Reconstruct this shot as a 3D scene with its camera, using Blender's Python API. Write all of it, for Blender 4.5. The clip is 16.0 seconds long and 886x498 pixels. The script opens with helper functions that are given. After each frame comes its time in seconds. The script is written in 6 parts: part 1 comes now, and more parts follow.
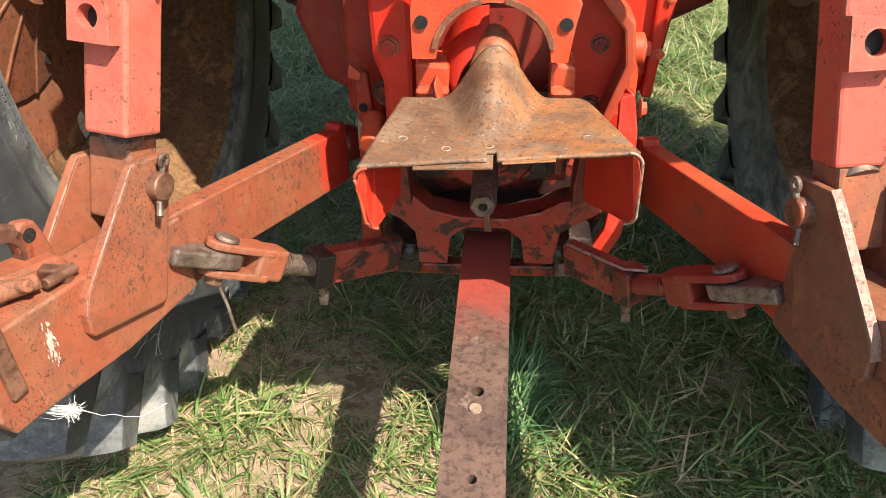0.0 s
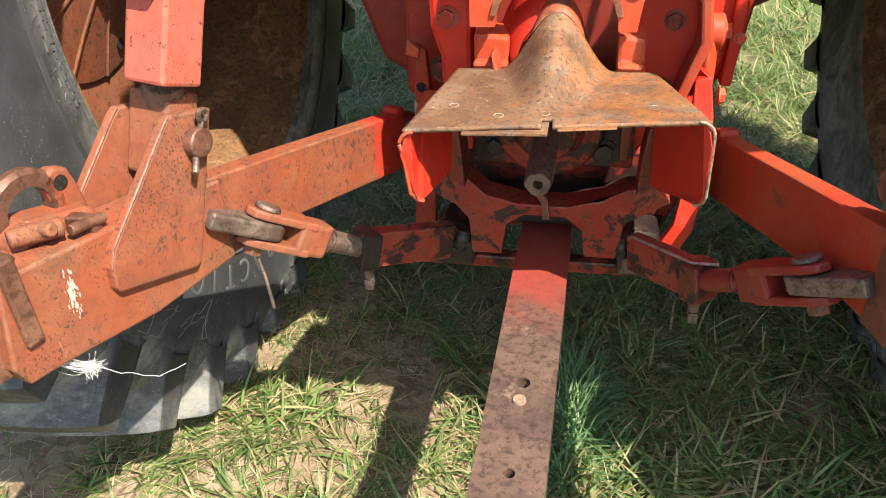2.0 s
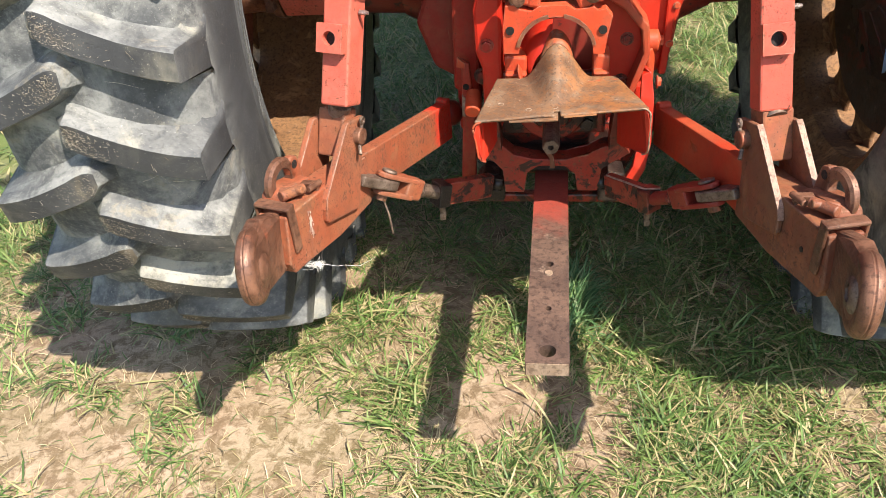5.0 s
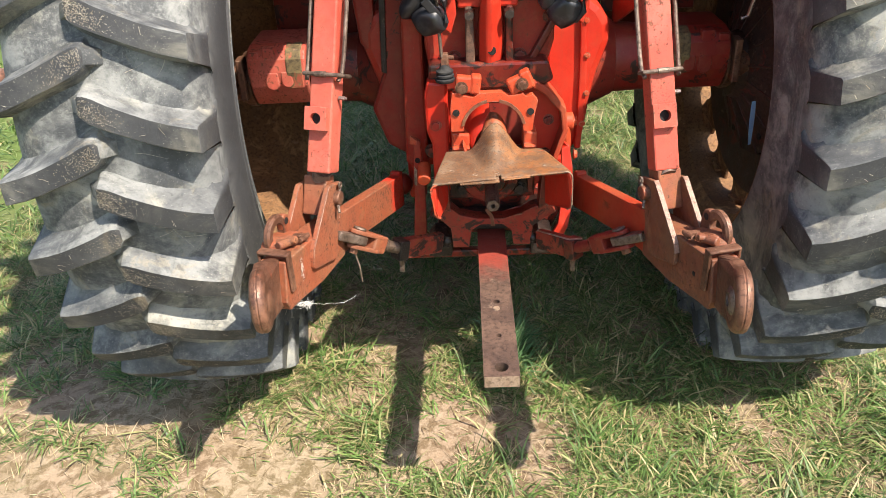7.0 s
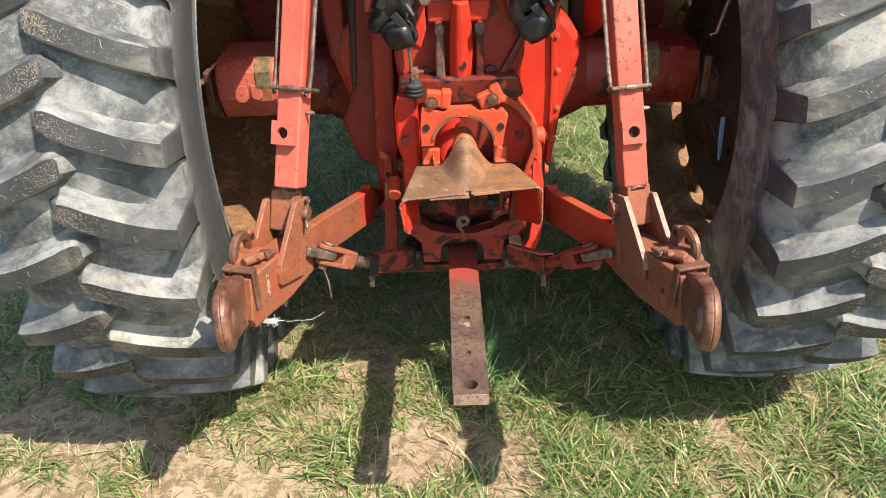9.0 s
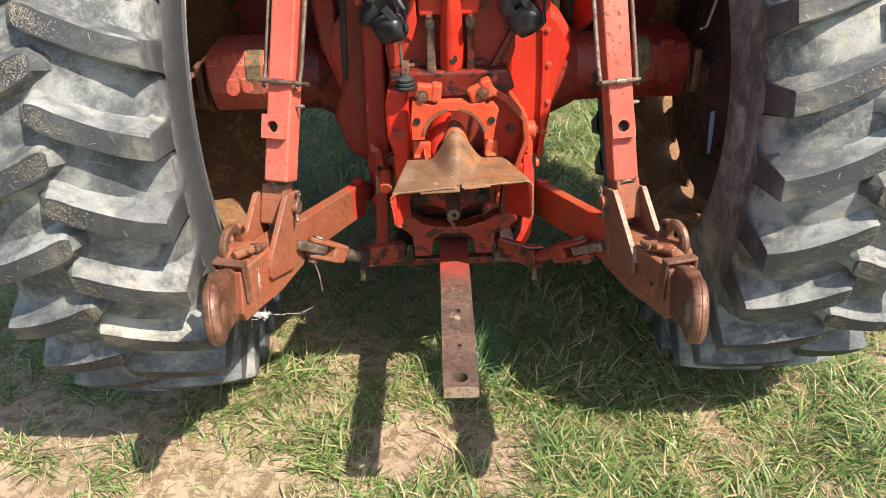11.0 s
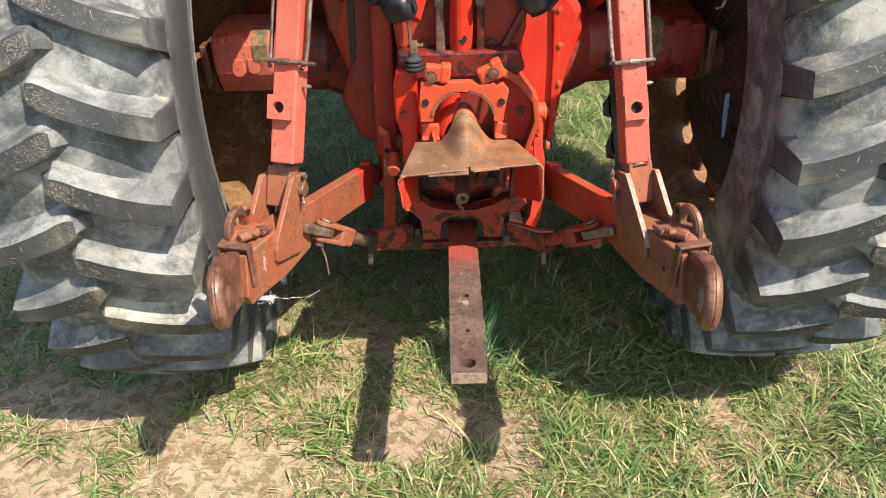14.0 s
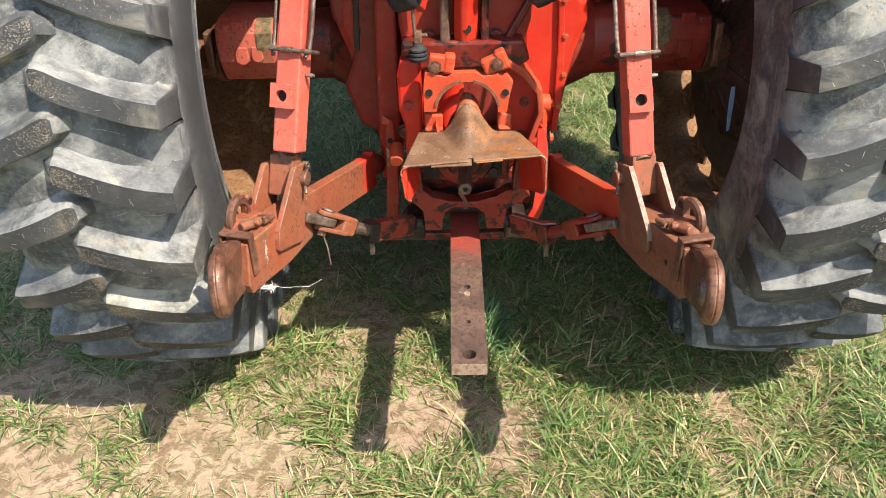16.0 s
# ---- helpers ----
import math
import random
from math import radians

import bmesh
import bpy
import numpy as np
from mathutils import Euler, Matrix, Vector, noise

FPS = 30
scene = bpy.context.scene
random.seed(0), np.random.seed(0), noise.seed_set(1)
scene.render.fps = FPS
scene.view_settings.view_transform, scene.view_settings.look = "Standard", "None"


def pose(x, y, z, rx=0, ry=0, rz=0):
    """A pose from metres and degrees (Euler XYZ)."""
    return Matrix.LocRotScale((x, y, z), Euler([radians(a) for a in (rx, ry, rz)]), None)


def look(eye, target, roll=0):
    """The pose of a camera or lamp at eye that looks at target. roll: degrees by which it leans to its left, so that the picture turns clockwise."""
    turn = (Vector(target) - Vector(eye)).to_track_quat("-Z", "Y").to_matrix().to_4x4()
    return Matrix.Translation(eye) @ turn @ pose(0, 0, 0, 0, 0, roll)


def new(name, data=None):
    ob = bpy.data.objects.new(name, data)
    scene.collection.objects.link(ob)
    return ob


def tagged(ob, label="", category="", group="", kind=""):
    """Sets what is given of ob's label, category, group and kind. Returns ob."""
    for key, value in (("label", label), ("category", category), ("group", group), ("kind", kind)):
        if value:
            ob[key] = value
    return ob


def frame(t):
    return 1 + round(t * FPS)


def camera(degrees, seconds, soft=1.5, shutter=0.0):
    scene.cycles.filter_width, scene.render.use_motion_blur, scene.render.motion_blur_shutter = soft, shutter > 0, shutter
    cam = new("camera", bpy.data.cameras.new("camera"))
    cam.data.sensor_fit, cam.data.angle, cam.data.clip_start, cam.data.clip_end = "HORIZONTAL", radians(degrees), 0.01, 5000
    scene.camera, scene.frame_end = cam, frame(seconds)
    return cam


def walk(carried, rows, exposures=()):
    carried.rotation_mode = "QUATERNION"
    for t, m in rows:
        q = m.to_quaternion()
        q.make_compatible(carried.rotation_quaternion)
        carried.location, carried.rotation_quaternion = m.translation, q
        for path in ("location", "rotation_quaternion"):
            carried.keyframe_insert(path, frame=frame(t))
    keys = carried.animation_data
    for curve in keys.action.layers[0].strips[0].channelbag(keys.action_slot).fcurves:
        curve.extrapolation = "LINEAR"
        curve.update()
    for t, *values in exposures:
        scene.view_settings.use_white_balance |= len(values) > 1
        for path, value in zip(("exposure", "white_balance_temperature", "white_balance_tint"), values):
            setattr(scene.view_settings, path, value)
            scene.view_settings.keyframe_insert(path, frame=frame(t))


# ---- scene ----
cam = camera(60.1, 16.0, soft=0.4)
PATH = [
    (0, (0.034, -0.440, 1.192), (-0.156, 1.382, -0.097), -1.9),
    (0.5, (0.046, -0.438, 1.164), (-0.224, 1.390, -0.103), -2.2),
    (1, (0.037, -0.398, 1.109), (-0.295, 1.438, -0.131), -2.3),
    (1.5, (0.055, -0.412, 1.104), (-0.330, 1.429, -0.113), -2.7),
    (2, (0.062, -0.419, 1.102), (-0.349, 1.422, -0.106), -3.0),
    (2.5, (0.066, -0.405, 1.103), (-0.348, 1.426, -0.118), -3.2),
    (3, (0.068, -0.398, 1.101), (-0.344, 1.425, -0.133), -3.5),
    (3.5, (0.067, -0.393, 1.105), (-0.342, 1.413, -0.153), -3.7),
    (4, (0.064, -0.521, 1.211), (-0.338, 1.238, -0.118), -4.8),
    (4.2, (0.059, -0.624, 1.271), (-0.335, 1.108, -0.093), -5.6),
    (6.3, (-0.056, -1.276, 1.508), (-0.230, 0.632, 0.346), -3.6),
    (6.5, (-0.057, -1.287, 1.512), (-0.204, 0.635, 0.371), -3.6),
    (7, (-0.052, -1.288, 1.520), (-0.140, 0.652, 0.404), -3.1),
    (7.5, (-0.041, -1.280, 1.521), (-0.092, 0.672, 0.423), -2.6),
    (8, (-0.036, -1.271, 1.520), (-0.073, 0.688, 0.433), -2.2),
    (8.5, (-0.038, -1.267, 1.519), (-0.066, 0.692, 0.433), -2.1),
    (9, (-0.034, -1.268, 1.523), (-0.055, 0.687, 0.430), -2.1),
    (9.5, (-0.027, -1.277, 1.521), (-0.038, 0.675, 0.424), -2.1),
    (12, (-0.026, -1.269, 1.527), (-0.030, 0.672, 0.409), -1.8),
    (12.5, (-0.022, -1.267, 1.528), (-0.035, 0.672, 0.405), -2.0),
    (13, (-0.022, -1.259, 1.532), (-0.041, 0.674, 0.400), -2.2),
    (13.5, (-0.022, -1.254, 1.521), (-0.047, 0.674, 0.383), -2.1),
    (14, (-0.025, -1.250, 1.510), (-0.056, 0.673, 0.362), -2.0),
    (14.5, (-0.034, -1.244, 1.512), (-0.067, 0.670, 0.349), -1.8),
    (15, (-0.032, -1.245, 1.514), (-0.069, 0.664, 0.344), -1.7),
    (15.5, (-0.026, -1.247, 1.508), (-0.064, 0.664, 0.339), -1.6),
    (16, (-0.022, -1.247, 1.509), (-0.063, 0.663, 0.337), -1.5),
]
walk(cam, [(t, look(eye, target, roll)) for t, eye, target, roll in PATH], [(0, 1.48, 7000, 10), (3.5, 1.48, 7000, 10), (4.2, 1.42, 7000, 10), (6.3, 1.32, 7000, 10), (16, 1.32, 7000, 10)])

# ---- light ----
SUN_WAY = Vector((-0.575, 0.490, -1.0)).normalized()      # the way the sunlight travels
world = bpy.data.worlds.new("world")
scene.world = world
world.use_nodes = True
wn = world.node_tree
sky = wn.nodes.new("ShaderNodeTexSky")
sky.sky_type, sky.sun_disc = "NISHITA", False
sky.sun_elevation = math.asin(-SUN_WAY.z)
sky.sun_rotation = math.atan2(-SUN_WAY.x, -SUN_WAY.y)
wn.links.new(sky.outputs[0], wn.nodes["Background"].inputs[0])
wn.nodes["Background"].inputs[1].default_value = 0.15
sun = new("sun", bpy.data.lights.new("sun", "SUN"))
sun.data.energy, sun.data.angle, sun.data.color = 4.7, radians(0.55), (1.0, 0.95, 0.87)
sun.matrix_basis = look((3, -3, 6), Vector((3, -3, 6)) + SUN_WAY)


# ---- materials ----
class Nodes:
    """A small builder for node materials in object space."""

    def __init__(self, name):
        self.m = bpy.data.materials.new(name)
        self.m.use_nodes = True
        self.t = self.m.node_tree
        self.b = self.t.nodes["Principled BSDF"]
        self.co = self.t.nodes.new("ShaderNodeTexCoord").outputs["Object"]
        self.plain = self.co

    def scatter(self):
        """Give each object its own stretch of the pattern."""
        add = self.t.nodes.new("ShaderNodeVectorMath")
        mul = self.maths("MULTIPLY", self.random(), 37.0)
        self.t.links.new(self.co, add.inputs[0])
        self.t.links.new(mul, add.inputs[1])
        self.co = add.outputs[0]

    def axis(self, k):
        sep = self.t.nodes.new("ShaderNodeSeparateXYZ")
        self.t.links.new(self.plain, sep.inputs[0])
        return sep.outputs[k]

    def put(self, socket, value):
        if isinstance(value, bpy.types.NodeSocket):
            self.t.links.new(value, socket)
        elif isinstance(value, (tuple, list)):
            socket.default_value = (*value, 1.0) if len(value) == 3 and len(socket.default_value) == 4 else value
        else:
            socket.default_value = value

    def noise(self, scale, detail=4.0, rough=0.55, stretch=(1, 1, 1), warp=0.0):
        mp = self.t.nodes.new("ShaderNodeMapping")
        mp.inputs["Scale"].default_value = stretch
        self.t.links.new(self.co, mp.inputs[0])
        n = self.t.nodes.new("ShaderNodeTexNoise")
        n.inputs["Scale"].default_value, n.inputs["Detail"].default_value = scale, detail
        n.inputs["Roughness"].default_value, n.inputs["Distortion"].default_value = rough, warp
        self.t.links.new(mp.outputs[0], n.inputs["Vector"])
        return n.outputs[0]

    def ramp(self, value, low, high, a=0.0, b=1.0):
        n = self.t.nodes.new("ShaderNodeMapRange")
        n.interpolation_type = "SMOOTHSTEP"
        for k, v in zip(range(5), (value, low, high, a, b)):
            self.put(n.inputs[k], v)
        return n.outputs[0]

    def mix(self, f, a, b):
        n = self.t.nodes.new("ShaderNodeMix")
        n.data_type = "RGBA"
        self.put(n.inputs[0], f), self.put(n.inputs[6], a), self.put(n.inputs[7], b)
        return n.outputs[2]

    def maths(self, op, a, b=0.0):
        n = self.t.nodes.new("ShaderNodeMath")
        n.operation = op
        self.put(n.inputs[0], a), self.put(n.inputs[1], b)
        return n.outputs[0]

    def bump(self, height, strength, distance):
        n = self.t.nodes.new("ShaderNodeBump")
        n.inputs["Strength"].default_value, n.inputs["Distance"].default_value = strength, distance
        self.t.links.new(height, n.inputs["Height"])
        self.t.links.new(n.outputs[0], self.b.inputs["Normal"])

    def edges(self, width):
        """How near a convex or concave edge the place is, from 0 to 1."""
        soft, geo, dot = (self.t.nodes.new(k) for k in ("ShaderNodeBevel", "ShaderNodeNewGeometry", "ShaderNodeVectorMath"))
        soft.samples, soft.inputs["Radius"].default_value, dot.operation = 4, width, "DOT_PRODUCT"
        self.t.links.new(soft.outputs[0], dot.inputs[0])
        self.t.links.new(geo.outputs["Normal"], dot.inputs[1])
        return self.ramp(dot.outputs["Value"], 0.985, 0.86)

    def random(self):
        return self.t.nodes.new("ShaderNodeObjectInfo").outputs["Random"]

    def island(self):
        return self.t.nodes.new("ShaderNodeNewGeometry").outputs["Random Per Island"]

    def done(self, colour, rough=0.6, metal=0.0, spec=0.5):
        self.put(self.b.inputs["Base Color"], colour)
        self.put(self.b.inputs["Roughness"], rough)
        self.put(self.b.inputs["Metallic"], metal)
        self.put(self.b.inputs["Specular IOR Level"], spec)
        return self.m


RUST, DARK_RUST, GREASE = (0.19, 0.075, 0.032), (0.06, 0.03, 0.02), (0.018, 0.013, 0.011)


def painted(name, paint, faded, rust=0.5, chips=0.5, dirt=0.4, rough=0.45, grease=0.0, red=None):
    """Old enamel: faded in patches, chipped down to rust, with dust and grease over it. rust, chips and dirt: 0 to 1."""
    n = Nodes(name)
    fade = n.ramp(n.noise(5.0, 5, 0.6, warp=0.4), 0.35, 0.68)
    col = n.mix(fade, paint, faded)
    dust = n.maths("MULTIPLY", n.ramp(n.noise(17.0, 6, 0.65), 0.45, 0.75), dirt * 0.6)
    col = n.mix(dust, col, (0.24, 0.13, 0.075))
    big = n.noise(9.0, 6, 0.7, warp=0.6)
    rusty = n.ramp(big, 0.72 - 0.34 * rust, 0.80 - 0.30 * rust)
    col = n.mix(n.maths("MULTIPLY", rusty, 0.85), col, RUST)
    # broad brown stains, rusty blotches, then fine mottling
    stain = n.ramp(n.noise(3.4, 7, 0.68, (1, 1, 0.8), 0.9), 0.44, 0.60)
    col = n.mix(n.maths("MULTIPLY", stain, 0.12 + 0.45 * rust), col, tuple(0.5 * c + 0.5 * r for c, r in zip(paint, (0.15, 0.062, 0.036))))
    blotch = n.ramp(n.noise(16.0, 8, 0.74, (1, 1, 0.7), 0.6), 0.47, 0.58)
    col = n.mix(n.maths("MULTIPLY", blotch, 0.06 + 0.62 * rust * rust), col, (0.120, 0.052, 0.031))
    warm = n.ramp(n.noise(24.0, 7, 0.72, warp=0.4), 0.50, 0.62)
    col = n.mix(n.maths("MULTIPLY", warm, 0.50 * rust), col, (0.300, 0.105, 0.045))
    mid = n.ramp(n.noise(60.0, 8, 0.74, warp=0.3), 0.46, 0.62)
    col = n.mix(n.maths("MULTIPLY", mid, 0.14 + 0.30 * rust), col, tuple(c * 0.55 for c in paint))
    streak = n.ramp(n.noise(30.0, 6, 0.66, (2.2, 2.2, 0.35), 0.2), 0.50, 0.72)
    col = n.mix(n.maths("MULTIPLY", streak, 0.10 + 0.34 * rust), col, (0.125, 0.062, 0.040))
    # pits in crowded patches, few between them
    speck = n.noise(380.0, 4, 0.60, (1, 1, 0.7), 0.1)
    crowd = n.ramp(n.noise(6.5, 5, 0.62, warp=0.7), 0.44, 0.66)
    level = n.maths("SUBTRACT", 0.735 - 0.06 * chips, n.maths("MULTIPLY", crowd, 0.085 * min(chips, 1.2)))
    chip = n.ramp(n.maths("SUBTRACT", speck, level), 0.0, 0.03)
    flake = n.maths("MULTIPLY", n.ramp(n.noise(85.0, 7, 0.72, warp=0.4), 0.62, 0.68), n.ramp(crowd, 0.40, 0.9))
    chip = n.maths("MAXIMUM", chip, n.maths("MULTIPLY", flake, min(0.9, chips)))
    col = n.mix(n.maths("MULTIPLY", chip, 0.85), col, n.mix(n.ramp(n.noise(40.0), 0.4, 0.6), (0.060, 0.028, 0.018), (0.120, 0.056, 0.033)))
    if chips > 1.0:
        # coarse rust pocks, dense along the worn stretches
        pock = n.noise(115.0, 6, 0.68, (1, 1, 0.8), 0.25)
        dense = n.ramp(n.noise(4.2, 6, 0.66, (1, 0.7, 1), 0.5), 0.38, 0.56)
        pock = n.ramp(n.maths("SUBTRACT", pock, n.maths("SUBTRACT", 0.70 - 0.05 * chips, n.maths("MULTIPLY", dense, 0.090))), 0.0, 0.03)
        col = n.mix(n.maths("MULTIPLY", pock, 0.86), col, n.mix(n.ramp(n.noise(55.0), 0.4, 0.6), (0.070, 0.030, 0.018), (0.135, 0.060, 0.034)))
        chip = n.maths("MAXIMUM", chip, n.maths("MULTIPLY", pock, 0.7))
    if rust > 0.5:
        # brown rust creeping in from the edges
        creep = n.maths("MULTIPLY", n.edges(0.016), n.ramp(n.noise(13.0, 6, 0.7, warp=0.5), 0.42, 0.58))
        col = n.mix(n.maths("MULTIPLY", creep, 0.75), col, (0.105, 0.050, 0.031))
    worn = n.maths("MULTIPLY", n.edges(0.004), n.ramp(n.noise(34.0, 5, 0.65), 0.40, 0.56))
    col = n.mix(n.maths("MULTIPLY", worn, min(0.8, 0.35 + 0.4 * chips)), col, n.mix(n.ramp(n.noise(75.0), 0.4, 0.6), (0.10, 0.055, 0.036), (0.30, 0.19, 0.135)))
    scrape = n.ramp(n.noise(46.0, 5, 0.6, (3.0, 3.0, 0.5), 0.3), 0.69, 0.73)
    col = n.mix(n.maths("MULTIPLY", scrape, 0.30 * min(chips, 1.0)), col, (0.40, 0.24, 0.17))
    if red:
        along = n.maths("ADD", n.axis(1), n.maths("MULTIPLY", n.noise(22.0, 6, 0.7, warp=0.6), 0.10))
        fresh = n.maths("MULTIPLY", n.ramp(along, red[0], red[1]), n.ramp(speck, 0.62, 0.52))
        col = n.mix(fresh, col, (0.46, 0.020, 0.010))
    if grease:
        smear = n.ramp(n.noise(19.0, 6, 0.68, warp=0.8), 0.60 - 0.14 * grease, 0.66 - 0.12 * grease)
        col = n.mix(n.maths("MULTIPLY", smear, 0.93), col, GREASE)
    grain = n.noise(260.0, 4, 0.7)
    h = n.maths("ADD", n.maths("MULTIPLY", grain, 0.3), n.maths("SUBTRACT", n.maths("MULTIPLY", big, 0.7), chip))
    n.bump(h, 0.35, 0.0025)
    return n.done(col, n.ramp(n.maths("ADD", rusty, chip), 0.0, 0.8, rough, 0.85), 0.0, 0.3)


def rusted(name, light, dark, paint=None, cover=0.4, rough=0.75, metal=0.0, streak=(1, 1, 1), front=False):
    """Rusted or bare worn steel, with rests of paint where paint is given."""
    n = Nodes(name)
    a = n.noise(11.0, 7, 0.7, streak, 0.5)
    b = n.noise(95.0, 7, 0.72, streak)
    col = n.mix(n.ramp(a, 0.35, 0.66), dark, light)
    col = n.mix(n.maths("MULTIPLY", n.ramp(b, 0.47, 0.62), 0.70), col, tuple(c * 0.40 for c in dark))
    pits = n.ramp(n.noise(330.0, 5, 0.62), 0.57, 0.65)
    col = n.mix(n.maths("MULTIPLY", pits, 0.55), col, DARK_RUST)
    pale = n.ramp(n.noise(34.0, 7, 0.74, streak), 0.57, 0.72)
    col = n.mix(n.maths("MULTIPLY", pale, 0.35), col, (0.42, 0.30, 0.22))
    if paint:
        left = n.ramp(n.noise(8.0, 6, 0.72, warp=0.7), 0.62 - 0.3 * cover, 0.70 - 0.3 * cover)
        if front:
            along = n.maths("ADD", n.axis(1), n.maths("MULTIPLY", n.noise(16.0, 6, 0.7, warp=0.5), 0.22))
            left = n.ramp(along, 0.45, 0.60)
        col = n.mix(n.maths("MULTIPLY", left, n.ramp(b, 0.80, 0.50)), col, paint)
    n.bump(n.maths("ADD", n.maths("MULTIPLY", b, 0.6), n.maths("SUBTRACT", a, n.maths("MULTIPLY", pits, 0.5))), 0.45, 0.003)
    return n.done(col, n.ramp(a, 0.3, 0.7, rough - 0.12, rough + 0.12), metal, 0.35)


def rubber(name, base, dusty, cover, mud=0.6, side=None, lug=False):
    """Tyre rubber with dust; with side, the cleaner tone of the sidewalls beyond the tread; lug: dusty shoulder ends."""
    n = Nodes(name)
    n.scatter()
    a = n.noise(3.2, 8, 0.66, warp=0.7)
    b = n.noise(75.0, 6, 0.75)
    c = n.noise(9.0, 7, 0.62, (1, 1.6, 1.6), 0.5)
    dust = n.maths("MULTIPLY", n.ramp(a, 0.64 - 0.4 * cover, 0.86 - 0.3 * cover), n.ramp(c, 0.30, 0.56))
    col = n.mix(n.maths("MULTIPLY", dust, n.ramp(b, 0.0, 0.50)), base, dusty)
    # pale dried mud with mottled edges, darker damp stains
    blot = n.noise(5.0, 8, 0.66, warp=0.8)
    col = n.mix(n.maths("MULTIPLY", n.maths("MULTIPLY", n.ramp(blot, 0.49, 0.66), n.ramp(b, 0.22, 0.52)), mud), col, (0.33, 0.31, 0.245))
    col = n.mix(n.maths("MULTIPLY", n.ramp(n.noise(11.0, 7, 0.72, warp=0.6), 0.57, 0.63), mud * 0.6), col, (0.25, 0.21, 0.145))
    dark = n.ramp(n.noise(5.0, 8, 0.64, (1, 1.4, 1.4), 0.8), 0.43, 0.60)
    col = n.mix(n.maths("MULTIPLY", n.maths("MULTIPLY", dark, n.ramp(b, 0.80, 0.42)), 0.85), col, tuple(v * 0.80 for v in base))
    scuff = n.noise(40.0, 6, 0.65, (1, 6, 6), 0.3)
    col = n.mix(n.maths("MULTIPLY", n.ramp(scuff, 0.60, 0.68), 0.28), col, tuple(v * 1.35 for v in dusty))
    pock = n.ramp(n.noise(170.0, 5, 0.7), 0.56, 0.64)
    col = n.mix(n.maths("MULTIPLY", pock, 0.26), col, tuple(v * 0.55 for v in base))
    if lug:
        ends = n.ramp(n.maths("ABSOLUTE", n.axis(0)), 0.11, 0.185)
        col = n.mix(n.maths("MULTIPLY", n.maths("MULTIPLY", ends, n.ramp(c, 0.42, 0.66)), 0.38), col, (0.25, 0.23, 0.175))
        nose = n.ramp(n.maths("ABSOLUTE", n.axis(0)), 0.075, 0.02)
        col = n.mix(n.maths("MULTIPLY", n.maths("MULTIPLY", nose, n.ramp(blot, 0.50, 0.60)), 0.28), col, (0.24, 0.185, 0.115))
    if side:
        flank = n.ramp(n.maths("ABSOLUTE", n.axis(0)), 0.196, 0.206)
        col = n.mix(flank, col, n.mix(n.maths("MULTIPLY", n.ramp(a, 0.35, 0.7), n.ramp(c, 0.3, 0.6)), side, tuple(v * 1.6 for v in side)))
    fleck = n.maths("MULTIPLY", n.ramp(n.noise(260.0, 4, 0.7, warp=0.3), 0.62, 0.68), n.ramp(n.noise(9.0, 4, 0.6), 0.42, 0.62))
    col = n.mix(n.maths("MULTIPLY", fleck, 0.6), col, (0.44, 0.41, 0.34))
    h = n.maths("ADD", n.maths("MULTIPLY", b, 0.6), n.maths("ADD", n.maths("MULTIPLY", c, 0.8), n.maths("MULTIPLY", pock, -0.3)))
    n.bump(h, 0.5, 0.004)
    return n.done(col, n.ramp(a, 0.3, 0.7, 0.55, 0.85), 0.0, 0.4)


M_RED = painted("red_enamel", (0.46, 0.018, 0.009), (0.48, 0.028, 0.013), 0.16, 0.45, 0.15, 0.42)
# worn red, also the darker red that paints shade onto casing parts
M_RED_OLD_SHADE = painted("worn_shaded_red_enamel", (0.31, 0.016, 0.009), (0.35, 0.028, 0.015), 0.42, 0.95, 0.22, 0.5)
M_ORANGE = painted("orange_red_enamel", (0.47, 0.048, 0.016), (0.49, 0.080, 0.028), 0.32, 1.0, 0.5, 0.5)
M_PINK = painted("faded_red_enamel", (0.42, 0.062, 0.040), (0.46, 0.105, 0.074), 0.26, 1.05, 0.35, 0.55)
M_LINK = painted("rusty_orange_enamel", (0.245, 0.060, 0.027), (0.232, 0.082, 0.043), 0.60, 1.3, 0.42, 0.58)
M_LINK_FRONT = painted("rusty_orange_enamel_with_red", (0.250, 0.060, 0.026), (0.235, 0.080, 0.041), 0.55, 1.5, 0.42, 0.58, red=(0.665, 0.715))
# rust-brown enamel, darkened further to hold the right arm's shade
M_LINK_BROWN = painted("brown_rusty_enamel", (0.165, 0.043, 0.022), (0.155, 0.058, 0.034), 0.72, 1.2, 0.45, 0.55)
M_LINK_RED = painted("dull_red_enamel", (0.38, 0.034, 0.014), (0.36, 0.060, 0.024), 0.35, 0.45, 0.5, 0.5)
M_SUPPORT = painted("chipped_dark_red_enamel", (0.25, 0.016, 0.010), (0.22, 0.03, 0.018), 0.30, 1.3, 0.2, 0.42, 0.55)
M_OILY = painted("oil_soaked_red_enamel", (0.24, 0.016, 0.009), (0.14, 0.014, 0.009), 0.2, 1.2, 0.0, 0.30, 1.0)
# oily dark red, used too where a part is painted dark for shade
M_GREASE_SHADE = painted("oily_shaded_red_enamel", (0.15, 0.010, 0.006), (0.09, 0.012, 0.009), 0.2, 1.0, 0.1, 0.35, 0.5)
